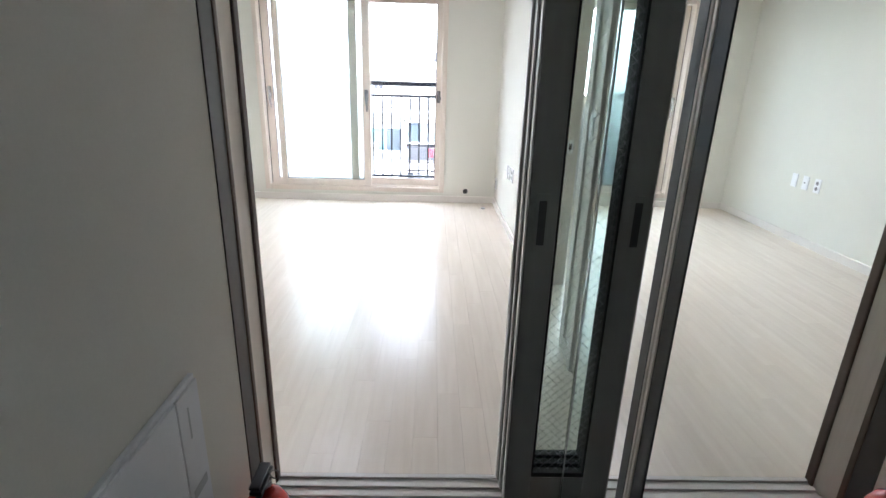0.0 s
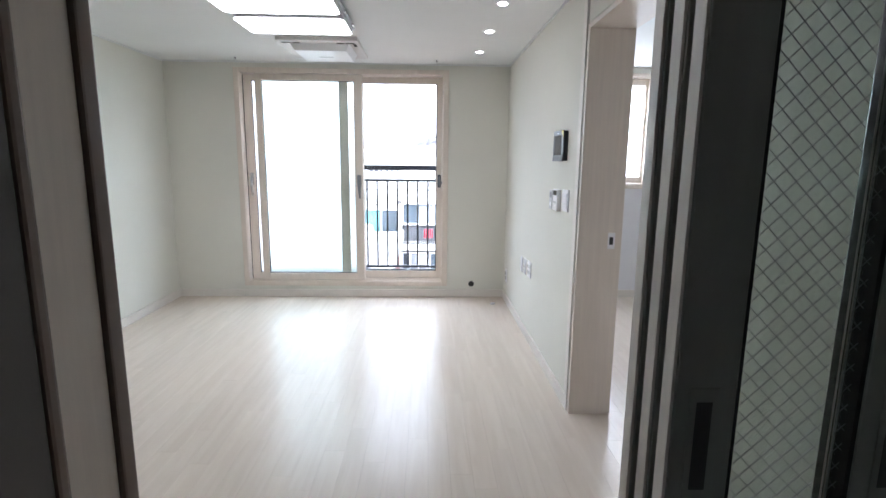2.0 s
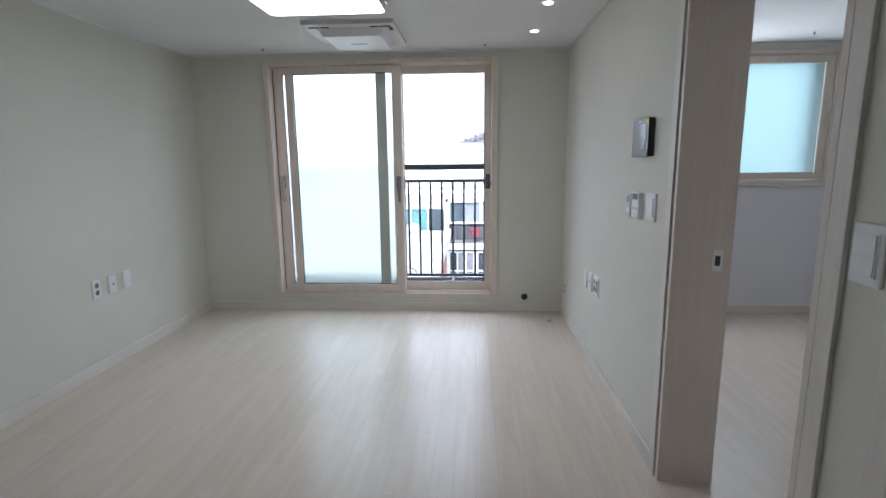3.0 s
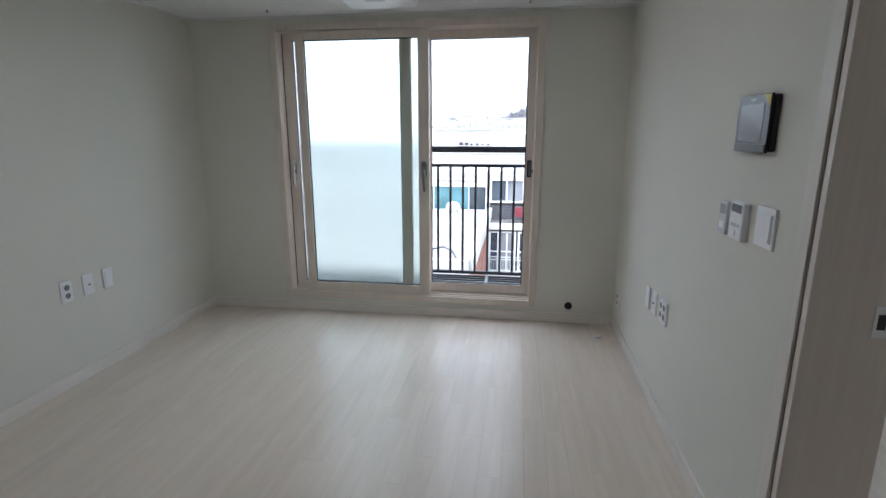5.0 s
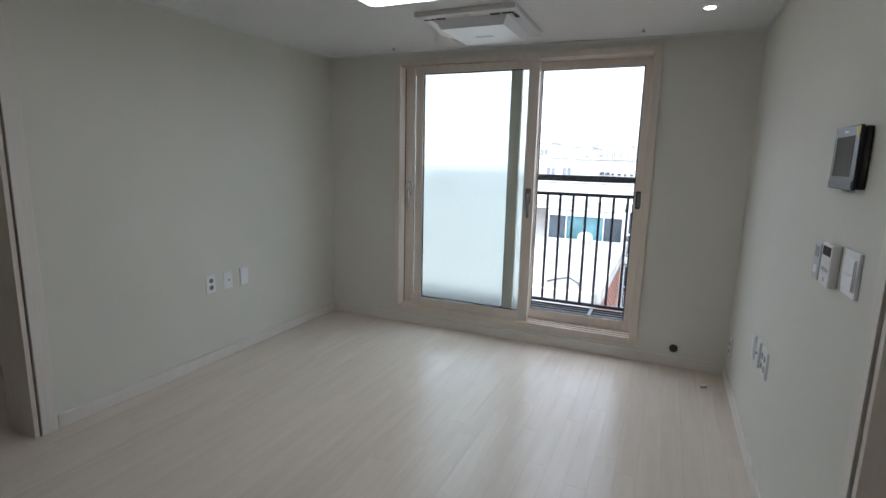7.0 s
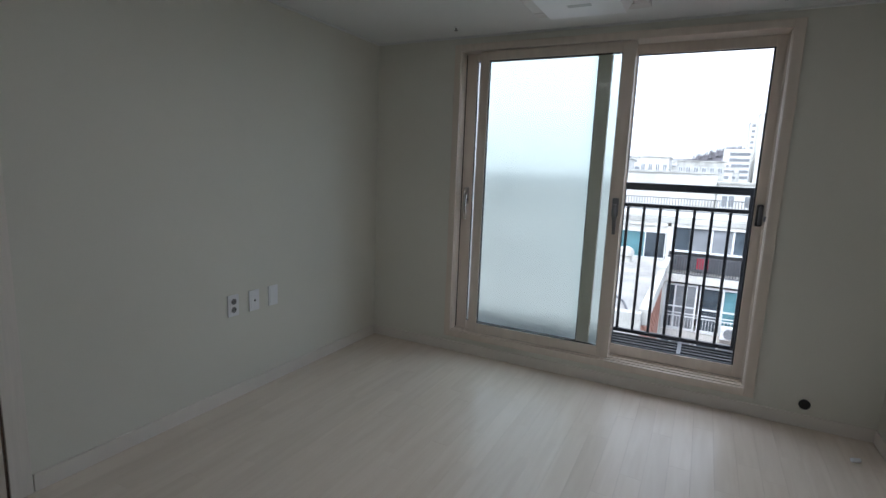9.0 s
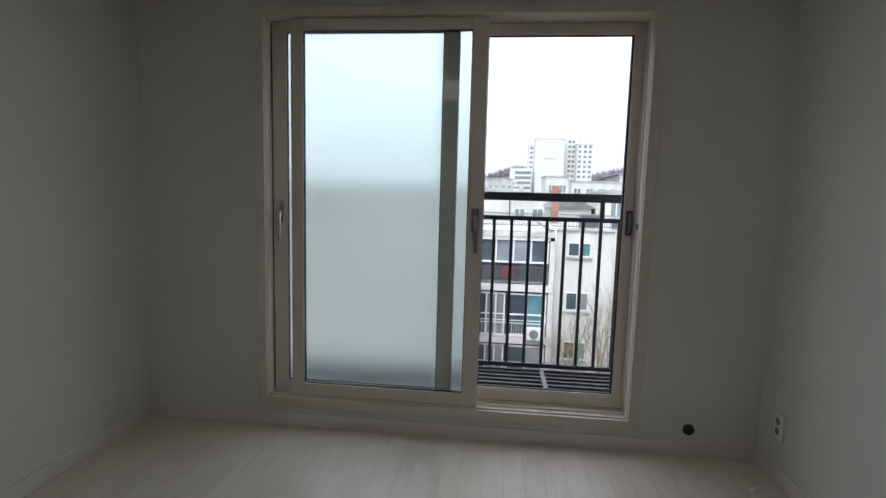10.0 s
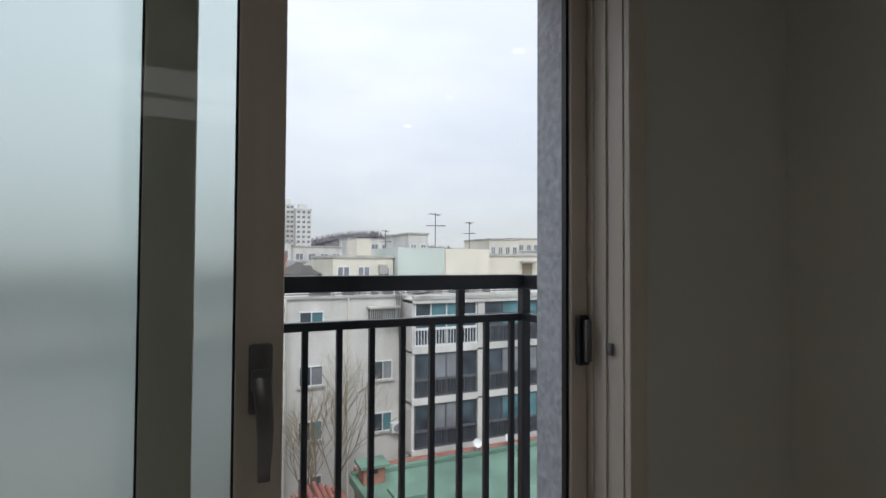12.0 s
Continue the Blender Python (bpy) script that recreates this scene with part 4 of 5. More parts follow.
def glazing(parent, x0, x1, z0, z1, y, cols, frame, pane, rows=1, f=0.05, name="window"):
    """A framed window on a facade that looks toward -y, with each pane a mesh of its own."""
    bm = boxes(((x0, y - 0.06, z0), (x0 + f, y + 0.05, z1)), ((x1 - f, y - 0.06, z0), (x1, y + 0.05, z1)), ((x0 + f, y - 0.06, z0), (x1 - f, y + 0.05, z0 + f)), ((x0 + f, y - 0.06, z1 - f), (x1 - f, y + 0.05, z1)))
    for k in range(1, cols):
        xm = x0 + (x1 - x0) * k / cols
        box(bm, (xm - f * 0.45, y - 0.05, z0 + f), (xm + f * 0.45, y + 0.05, z1 - f))
    for k in range(1, rows):
        zm = z0 + (z1 - z0) * k / rows
        box(bm, (x0 + f, y - 0.045, zm - f * 0.4), (x1 - f, y + 0.045, zm + f * 0.4))
    w = part(name, bm, frame, parent)
    for k in range(cols):
        xa, xb = x0 + (x1 - x0) * k / cols, x0 + (x1 - x0) * (k + 1) / cols
        part("pane", boxes(((xa + f * 0.5, y - 0.015 + 0.012 * (k % 2), z0 + f), (xb - f * 0.5, y + 0.0 + 0.012 * (k % 2), z1 - f))), pane if (k % 3) else PANE, w)
    return w


def bar_rail(parent, x0, x1, z0, z1, y, step, mat, name="rail"):
    bm = boxes(((x0, y - 0.025, z1 - 0.05), (x1, y + 0.025, z1)), ((x0, y - 0.02, z0), (x1, y + 0.02, z0 + 0.05)))
    x = x0
    while x <= x1:
        box(bm, (x - 0.018, y - 0.014, z0 + 0.05), (x + 0.018, y + 0.014, z1 - 0.05))
        x += step
    return part(name, bm, mat, parent)


def aircon(parent, x, y, z, w=0.85, h=0.6):
    u = part("outdoor_unit", boxes(((x, y - 0.35, z), (x + w, y - 0.02, z + h)), bevel=0.03), OUTFRAME, parent, "white air-conditioner unit")
    bm = bmesh.new()
    rod(bm, (x + w * 0.42, y - 0.375, z + h / 2), (x + w * 0.42, y - 0.348, z + h / 2), h * 0.38, sides=20)
    part("fan_grille", bm, PANE_SHADE_GREY, u, "dark fan grille")


# the long walk-up block across the yard
apt = thing("apartment_block", (0, 0, 0), "weathered white walk-up apartment block with glazed balconies", "apartment building")
TOP = -0.45
part("wall", boxes(((2.75, 30.0, GZ), (8.95, 40, TOP)), ((-14, 30.3, GZ), (2.75, 40, TOP - 0.15)), ((8.95, 30.0, GZ), (30, 40, TOP))), PLASTER, apt)
part("roof_parapet", boxes(((2.6, 29.88, TOP), (8.95, 30.12, TOP + 0.12)), ((-14, 28.85, TOP - 0.32), (2.75, 29.1, TOP - 0.1)), ((8.7, 28.3, TOP - 0.05), (17.5, 28.55, TOP + 0.12))), CONC, apt, "stained concrete coping")
part("roof_slab", boxes(((-14, 28.9, TOP - 0.5), (2.75, 30.4, TOP - 0.32)), ((8.7, 28.35, TOP - 0.25), (17.5, 30.1, TOP - 0.05))), PLASTER, apt)
part("roof_deck", boxes(((-13.9, 30.2, TOP - 0.15), (2.6, 39.9, TOP - 0.11)), ((2.6, 30.2, TOP), (29.9, 39.9, TOP + 0.03))), CONC, apt, "stained grey roof deck")
for xa, xb in ((-14, 2.6), (2.7, 8.8), (8.95, 17.4)):
    bar_rail(apt, xa, xb, TOP + 0.14, TOP + 0.80, 30.6, 0.13, RAILGREY, "roof_rail")
box_unit = part("roof_unit", boxes(((4.25, 30.75, TOP + 0.12), (5.15, 31.2, TOP + 0.82)), bevel=0.03), OUTDARK, apt, "dark grey cooling unit on the roof")
part("unit_frame", boxes(((4.18, 30.70, TOP + 0.03), (4.24, 31.2, TOP + 0.86)), ((5.16, 30.70, TOP + 0.03), (5.22, 31.2, TOP + 0.86)), ((4.24, 30.70, TOP + 0.03), (5.16, 31.2, TOP + 0.11))), CONC, box_unit)
clutter = random.Random(17)
for k in range(12):
    cx, cw, chh = 6.0 + 0.75 * k + clutter.uniform(-0.2, 0.2), clutter.uniform(0.25, 0.6), clutter.uniform(0.15, 0.55)
    part("roof_pot", boxes(((cx, 31.3, TOP + 0.03), (cx + cw, 31.8, TOP + 0.03 + chh)), bevel=0.03), (OUTDARK, CONC, RAILGREY)[k % 3], apt, "pots and boxes kept on the roof")
STOREY = 2.62
# plain wall windows
for r, rowz in enumerate((-1.78, -4.6, -7.2, -9.8)):
    for x0, x1 in ((3.55, 4.7), (7.2, 8.2)):
        if r == 0 and x0 > 7:
            glazing(apt, 6.95, 8.35, -1.8, -1.05, 29.98, 2, OUTDARK, PANE_SHADE_GREY)
            part("awning", boxes(((6.85, 29.45, -0.98), (8.45, 30.0, -0.90))), CONC, apt, "rusty sheet awning")
            bar_rail(apt, 6.92, 8.38, -1.85, -1.0, 29.6, 0.10, CONC, "window_grille")
            continue
        glazing(apt, x0, x1, rowz, rowz + (0.72 if r == 0 else 0.95), 29.98, 2, OUTFRAME, PANE_SHADE_GREY if r % 2 else PANETEAL)
        part("sill", boxes(((x0 - 0.08, 29.86, rowz - 0.09), (x1 + 0.08, 30.0, rowz - 0.01))), CONC, apt)
rp = bmesh.new()
rod(rp, (5.9, 29.9, GZ), (5.9, 29.9, TOP), 0.05)
rod(rp, (8.75, 29.9, GZ), (8.75, 29.9, TOP), 0.06)
rod(rp, (2.9, 29.85, GZ), (2.9, 29.85, TOP), 0.06)
part("drainpipe", rp, PLASTER2, apt, "pale drainpipe")
aircon(apt, 8.1, 30.0, -7.3, 0.7, 0.5)
# glazed balconies of the wing nearer the middle
for r in range(4):
    zt = -0.85 - 2.68 * r
    part("balcony_slab", boxes(((-5.0, 28.85, zt - 2.68), (2.75, 30.3, zt - 2.32)), bevel=0.02), PLASTER, apt)
    part("balcony_pier", boxes(((2.55, 28.9, zt - 2.32), (2.78, 30.3, zt + 0.1))), PLASTER, apt)
    part("balcony_pier", boxes(((-1.12, 28.9, zt - 2.32), (-0.98, 30.3, zt + 0.1))), PLASTER, apt)
    # grey sheet across the back: the balcony's inner shade given as colour
    part("balcony_back", boxes(((-5, 30.15, zt - 2.32), (2.55, 30.29, zt + 0.1))), PANE_SHADE_GREY, apt, "grey sheet painting in the balcony's shade")
    if r == 0:
        glazing(apt, -0.97, 2.5, zt - 1.25, zt, 29.02, 4, OUTFRAME, PANE_SHADE_GREY, 1, 0.09)
        bar_rail(apt, -0.97, 2.5, zt - 2.3, zt - 1.42, 28.92, 0.11, OUTDARK, "balcony_rail")
        part("washing", boxes(((0.25, 29.1, zt - 2.0), (0.75, 29.14, zt - 1.45))), CLOTH_R, apt, "red cloth hung on the balcony")
        part("washing", boxes(((2.05, 29.1, zt - 1.2), (2.35, 29.14, zt - 0.85))), CLOTH_Y, apt, "yellow cloth on the balcony")
        part("washing", boxes(((-0.62, 29.1, zt - 1.0), (-0.45, 29.13, zt - 0.45))), CLOTH_R, apt, "pink cloth on the balcony")
    else:
        glazing(apt, -0.97, 0.45, zt - 2.3, zt - 0.1, 29.05, 3, OUTFRAME, PANE_SHADE_GREY, 2, 0.08)
        glazing(apt, 0.55, 2.5, zt - 2.3, zt - 0.1, 29.05, 2, OUTFRAME, PANETEAL if r == 1 else PANE_SHADE_GREY, 2, 0.10)
        bm = boxes(((-0.97, 28.80, zt - 1.48), (2.5, 28.84, zt - 1.44)), ((-0.97, 28.80, zt - 1.62), (2.5, 28.84, zt - 1.58)), ((-0.97, 28.80, zt - 2.28), (2.5, 28.84, zt - 2.22)))
        for k in range(28):
            box(bm, (-0.95 + 0.125 * k, 28.81, zt - 2.22), (-0.93 + 0.125 * k, 28.83, zt - 1.62))
        part("balcony_rail", bm, OUTFRAME, apt)
    glazing(apt, -4.9, -1.15, zt - 1.7, zt - 0.4, 29.05, 4, OUTFRAME, PANETEAL, 1, 0.05)
    part("spandrel", boxes(((-5, 29.0, zt - 2.32), (-1.12, 29.12, zt - 1.71)), ((-5, 29.0, zt - 0.39), (-1.12, 29.12, zt + 0.1))), PLASTER, apt)
aircon(apt, 1.55, 28.9, -5.9, 0.85, 0.6)
# the further bay with dark glazed balconies
for r in range(4):
    zt = -0.68 - 2.5 * r
    for x0, x1, n in ((8.85, 12.3, 4), (12.75, 17.2, 4)):
        # here too a grey sheet holds the shade of the balcony depth
        part("balcony_back", boxes(((x0, 29.85, zt - 2.3), (x1, 29.98, zt + 0.1))), PANE_SHADE_GREY, apt, "grey sheet painting in the balcony's shade")
        glazing(apt, x0, x1, zt - 1.3, zt, 28.55, n, OUTFRAME if (r == 0 and x0 < 10) else OUTDARK, PANETEAL if (r == 0 or (r == 2 and x0 > 12)) else PANE_SHADE_GREY, 2 if r == 0 else 1, 0.06)
        glazing(apt, x0, x1, zt - 2.12, zt - 1.32, 28.55, n, OUTFRAME if (r == 0 and x0 < 10) else OUTDARK, PANE, 1, 0.05)
        bar_rail(apt, x0, x1, zt - 2.15, zt - 1.3, 28.45, 0.16, OUTFRAME if (r == 0 and x0 < 10) else OUTDARK, "balcony_rail")
    part("balcony_slab", boxes(((8.7, 28.42, zt - 2.5), (17.5, 30.0, zt - 2.15)), bevel=0.02), PLASTER, apt)
    part("balcony_pier", boxes(((8.7, 28.5, zt - 2.15), (8.84, 30.0, zt + 0.1)), ((12.32, 28.42, zt - 2.15), (12.72, 30.0, zt + 0.1)), ((17.22, 28.5, zt - 2.15), (17.5, 30.0, zt + 0.1))), PLASTER, apt)
# cables and clutter on the roof edge
cb = bmesh.new()
for k in range(9):
    xa = 5.2 + 1.3 * k
    rod(cb, (xa, 30.1, TOP + 0.12), (xa + 0.1 * math.sin(k), 30.2, TOP + 0.5 + 0.3 * (k % 3)), 0.025, sides=5)
for k in range(6):
    rod(cb, (8.3 + 0.1 * k, 29.8, TOP + 0.3 - 0.05 * k), (8.5 + 0.08 * k, 29.75, -2.5 - 0.6 * k), 0.02, sides=5)
part("cables", cb, OUTDARK, apt, "loose cables and pipes at the roof edge")
aircon(apt, 9.45, 31.2, TOP + 0.1, 0.95, 0.75)

# low building with the white coated roof
low = thing("low_building", (0, 0, 0), "low orange-brick building with a white coated flat roof", "building")
part("wall", boxes(((-12, 17.6, GZ), (-1.05, 28.2, -2.6))), BRICK, low, "orange brick wall")
part("roof", boxes(((-12, 17.6, -2.6), (-1.05, 28.2, -2.42))), WROOF, low, "white roof with dirty streaks")
part("roof_parapet", boxes(((-12, 17.3, -3.3), (-0.95, 17.6, -2.35)), ((-1.05, 17.6, -2.75), (-0.8, 28.2, -2.28)), bevel=0.03), CONC, low)
dome = lathe([(0.28, 0.0), (0.26, 0.22), (0.34, 0.26), (0.36, 0.42), (0.28, 0.58), (0.12, 0.66)], 20)
vent = part("roof_vent", dome, CONC, low, "round metal roof ventilator", True)
vent.location = (-2.6, 26.5, -2.42)
hs = bmesh.new()
pp = [(-2.6, 18.6, -2.40), (-2.2, 18.2, -2.2), (-1.8, 17.9, -2.05), (-1.5, 17.7, -2.15), (-1.2, 17.5, -2.6), (-1.1, 17.25, -3.2)]
for a, b in zip(pp, pp[1:]):
    rod(hs, a, b, 0.035, sides=8)
part("roof_pipe", hs, OUTDARK, low, "bent dark cable pipe")
bcourse = mesh_of("brick", boxes(((0, 0, 0), (0.012, 0.40, 0.105))), BRICK)
for r in range(16):
    for k in range(16):
        ob = new("brick", bcourse)
        ob.parent, ob.location = low, (-1.05, 17.7 + 0.64 * k + (0.32 if r % 2 else 0), -2.9 - 0.13 * r)

# green-roofed house and its red tiled neighbour
gh = thing("green_roof_house", (0, 0, 0), "brick house with a green coated flat roof", "house")
part("wall", boxes(((5.2, 20.4, GZ), (15.6, 25.9, -7.7))), BRICK, gh)
part("roof", boxes(((5.1, 20.3, -7.7), (15.7, 26.0, -7.5))), GREENROOF, gh, "green coated roof")
part("parapet", boxes(((5.1, 25.8, -7.5), (15.7, 26.1, -7.32)), ((5.0, 20.3, -7.75), (5.2, 26.0, -7.38)), ((15.5, 20.3, -7.5), (15.75, 26.0, -7.32)), bevel=0.03), GREENROOF, gh)
part("tile_edge", boxes(((5.3, 26.1, -7.55), (15.7, 26.5, -7.3)), bevel=0.06), REDTILE, gh, "red tiled eaves")
for cx, cy in ((5.75, 25.3), (6.15, 22.3)):
    ch = part("vent_stack", boxes(((cx - 0.45, cy - 0.35, -7.5), (cx + 0.45, cy + 0.35, -6.85))), BRICK, gh, "brick vent stack")
    part("cap", boxes(((cx - 0.6, cy - 0.5, -6.85), (cx + 0.6, cy + 0.5, -6.72)), bevel=0.02), GREENROOF, ch, "green cap slab")
    part("vent_slot", boxes(((cx - 0.15, cy - 0.36, -7.1), (cx + 0.15, cy - 0.345, -6.95))), SLOT, ch)
for dx in (10.9, 12.6):
    sd = lathe([(0.03, 0.0), (0.14, 0.03), (0.21, 0.08), (0.20, 0.085), (0.12, 0.04)], 18)
    bmesh.ops.rotate(sd, cent=(0, 0, 0), matrix=Matrix.Rotation(radians(62), 3, "X"), verts=sd.verts)
    dish = part("satellite_dish", sd, OUTFRAME, gh, "white satellite dish", True)
    dish.location = (dx, 25.9, -6.95)
    part("mast", rod(bmesh.new(), (0, 0, -0.5), (0, 0, 0.0), 0.03), GALV, dish)
rh = thing("tiled_house", (0, 0, 0), "small house with a red tiled gable roof", "house")
part("wall", boxes(((3.3, 20.5, GZ), (4.9, 27.2, -8.6))), PLASTER2, rh)
part("roof_slope", boxes(((2.9, 20.2, -8.75), (5.05, 27.6, -8.62))), REDTILE, rh, "red roof boarding")
tile_mesh = mesh_of("roof_tile", rod(bmesh.new(), (0, 0, 0), (0, 0.46, 0.03), 0.115, 0.10, 8), REDTILE)
for c in range(8):
    for r in range(16):
        ob = new("roof_tile", tile_mesh)
        ob.parent = rh
        ob.location = (3.0 + 0.28 * c, 20.3 + 0.45 * r, -8.62 + 0.45 - 0.12 * abs(c - 3.0) + 0.0)

# the bare tree in front of the block
def bare_tree(name, place, height, seed):
    rng = random.Random(seed)
    t = thing(name, place, "bare leafless tree with pale thin branches", "tree")
    tb = bmesh.new()

    def grow(p, d, length, r, depth):
        q = p + d * length
        rod(tb, p, q, r, r * 0.72, 5 if depth else 8)
        if depth >= 6 or r < 0.004:
            return
        n = 2
        for k in range(n):
            nd = (d + Vector((rng.uniform(-0.6, 0.6), rng.uniform(-0.5, 0.5), rng.uniform(-0.1, 0.42)))).normalized()
            grow(q, nd, length * rng.uniform(0.66, 0.86), r * rng.uniform(0.55, 0.72), depth + 1)
        if depth < 3:
            grow(q, (d + Vector((rng.uniform(-0.15, 0.15), rng.uniform(-0.15, 0.15), 0.3))).normalized(), length * 0.85, r * 0.75, depth + 1)

    grow(Vector((0, 0, 0)), Vector((0.02, 0, 1)), height * 0.25, 0.075, 0)
    part("branches", tb, BARK, t)
    return t


bare_tree("bare_tree", (4.75, 28.3, GZ), 9.6, 5)
bare_tree("bare_tree", (3.9, 28.6, GZ), 8.4, 11)

# roofs behind the block
def plain_block(name, x0, x1, y0, y1, top, mat, label, cols=0, rows=0, pane=PANE_SHADE_GREY, cap=True, wz=1.2, first=1.0):
    b = thing(name, ((x0 + x1) / 2, y0, GZ), label, "building")
    hx = (x1 - x0) / 2
    part("wall", boxes(((-hx, 0, 0), (hx, y1 - y0, top - GZ))), mat, b)
    if cap:
        part("roof_edge", boxes(((-hx - 0.12, -0.12, top - GZ), (hx + 0.12, y1 - y0, top - GZ + 0.18))), CONC, b)
    for r in range(rows):
        for c in range(cols):
            cx = -hx + (2 * hx) * (c + 0.5) / cols
            ww = min(1.6, 2 * hx / cols * 0.32)
            zt = top - GZ - first - 2.8 * r
            w = part("window", boxes(((cx - ww, -0.05, zt - wz), (cx + ww, 0.02, zt))), OUTFRAME, b)
            part("pane", boxes(((cx - ww + 0.1, -0.07, zt - wz + 0.1), (cx - 0.05, -0.052, zt - 0.1)), ((cx + 0.05, -0.07, zt - wz + 0.1), (cx + ww - 0.1, -0.052, zt - 0.1))), pane, w)
    return b


pb = plain_block("flat_roofed_building", 7.8, 12.4, 42.0, 50, 1.6, PLASTER2, "cream flat-roofed building with small windows", 3, 1, first=0.6)
part("penthouse", boxes(((-0.4, 0.5, 14.6), (0.7, 3.5, 16.0))), PLASTER2, pb, "cream stair tower")
part("window_grille", boxes(((1.1, -0.5, 13.4), (1.7, 0, 14.1)), bevel=0.03), CONC, pb, "rusty window cage")
plain_block("flat_roofed_building", 16.35, 20.25, 41.0, 47, 2.35, PLASTER2, "plain cream windowless building end", 0, 0, cap=False)
plain_block("flat_roofed_building", 12.5, 16.35, 41.2, 47, 2.4, PLASTERG, "plain pale green windowless building end", 0, 0, cap=False)
pb2 = plain_block("flat_roofed_building", 20.5, 26.5, 42.0, 50, 1.85, PLASTER2, "cream flat-roofed building with a dark door", 0, 0)
part("roof_door", boxes(((0.6, -0.05, 12.6), (1.6, 0.0, 14.2))), BARK, pb2, "brown roof door")
part("door_canopy", boxes(((0.3, -0.6, 14.3), (1.9, 0.0, 14.45))), CONC, pb2)
for x0, x1, y0, top, mat, c, r, lab in ((5.2, 7.6, 52, 1.2, PLASTER, 2, 1, "small white house behind the block"), (37, 42, 70, 4.6, PLASTER2, 4, 3, "cream apartment house with window rows"),
                                        (50, 60, 85, 5.6, PLASTER2, 6, 3, "cream apartment house with window rows"), (12, 20, 90, 3.6, PLASTER, 4, 1, "grey-white low flat-roofed building"),
                                        (18.6, 20.8, 55, 4.2, PLASTER, 2, 1, "small white roof hut"), (6.5, 9.5, 75, 3.8, PLASTER, 2, 1, "white low flat-roofed building"),
                                        (-9, 1.2, 60, 1.75, PLASTER, 0, 0, "large plain white building"), (-20, -9.2, 62, 1.9, PLASTER, 6, 1, "white low building with windows"),
                                        (-16, -10, 80, 3.6, TOWER, 4, 1, "plain white flat-roofed building"), (-10, -5.5, 95, 4.4, PLASTER, 4, 2, "white building with window rows"),
                                        (-5, 3, 110, 4.3, CONC, 6, 1, "grey low flat-roofed building"), (-30, -18, 90, 4.6, PLASTER, 5, 2, "white building with window rows"),
                                        (36, 50, 75, 3.0, PLASTER, 5, 1, "white low flat-roofed building"), (26, 40, 110, 6.0, PLASTER, 6, 2, "plain white flat-roofed building"), (1.3, 5, 57, 0.9, PLASTER, 2, 1, "small plain white house")):
    plain_block("flat_roofed_building", x0, x1, y0, y0 + 8, top, mat, lab, c, r, PANE_SHADE_GREY)
town = random.Random(23)
for k in range(34):
    hx0, hy = -78 + 2.5 * k + town.uniform(-1.2, 1.2), town.uniform(125, 240)
    hw = town.uniform(5, 11)
    plain_block("distant_house", hx0, hx0 + hw, hy, hy + 9, 1.6 + (hy - 60) * town.uniform(0.012, 0.040), (PLASTER, CONC, PLASTER2, PLASTER, TOWER)[k % 5],
                ("pale flat-roofed house far off on the skyline", "grey flat-roofed house far off on the skyline", "cream flat-roofed house far off on the skyline")[k % 3] , 1 + k % 3, 1 + k % 2, wz=1.0, first=0.8)
sg = thing("roof_sign", (-6.2, 59.9, 0.0), "row of small unreadable dark sign marks on a wall", "sign")
for k, (w, hh) in enumerate(((0.5, 0.55), (0.45, 0.5), (0.3, 0.35), (0.35, 0.35), (0.3, 0.3), (0.35, 0.3))):
    part("mark", boxes(((k * 0.62, 0, 0.15), (k * 0.62 + w, 0.03, 0.15 + hh * 0.6))), INKY, sg)
gb = thing("gabled_house", (5.9, 46, GZ), "house with a dark tiled gable roof", "house")
part("wall", boxes(((-1.6, 0, 0), (1.6, 6, 13.4))), PLASTER, gb)
rbm = bmesh.new()
vs = [rbm.verts.new(q) for q in ((-1.9, -0.3, 13.3), (1.9, -0.3, 13.3), (0, -0.3, 14.3), (-1.9, 6, 13.3), (1.9, 6, 13.3), (0, 6, 14.3))]
for f in ((0, 1, 2), (3, 5, 4), (0, 2, 5, 3), (1, 4, 5, 2), (0, 3, 4, 1)):
    rbm.faces.new([vs[i] for i in f])
part("roof", rbm, ROOFGREY, gb, "dark grey gable roof")
gb2 = copy_thing(gb, pose(9.2, 60, GZ - 0.4))
chm = thing("brick_chimney", (3.45, 36.0, TOP), "tall red brick chimney on a roof", "chimney")
part("shaft", boxes(((-0.22, -0.22, -0.4), (0.22, 0.22, 1.75))), BRICK, chm)
part("collar", boxes(((-0.30, -0.30, 1.75), (0.30, 0.30, 2.05)), bevel=0.01), BRICK, chm)
part("flue", boxes(((-0.22, -0.22, 2.05), (0.22, 0.22, 2.35))), BRICK, chm)
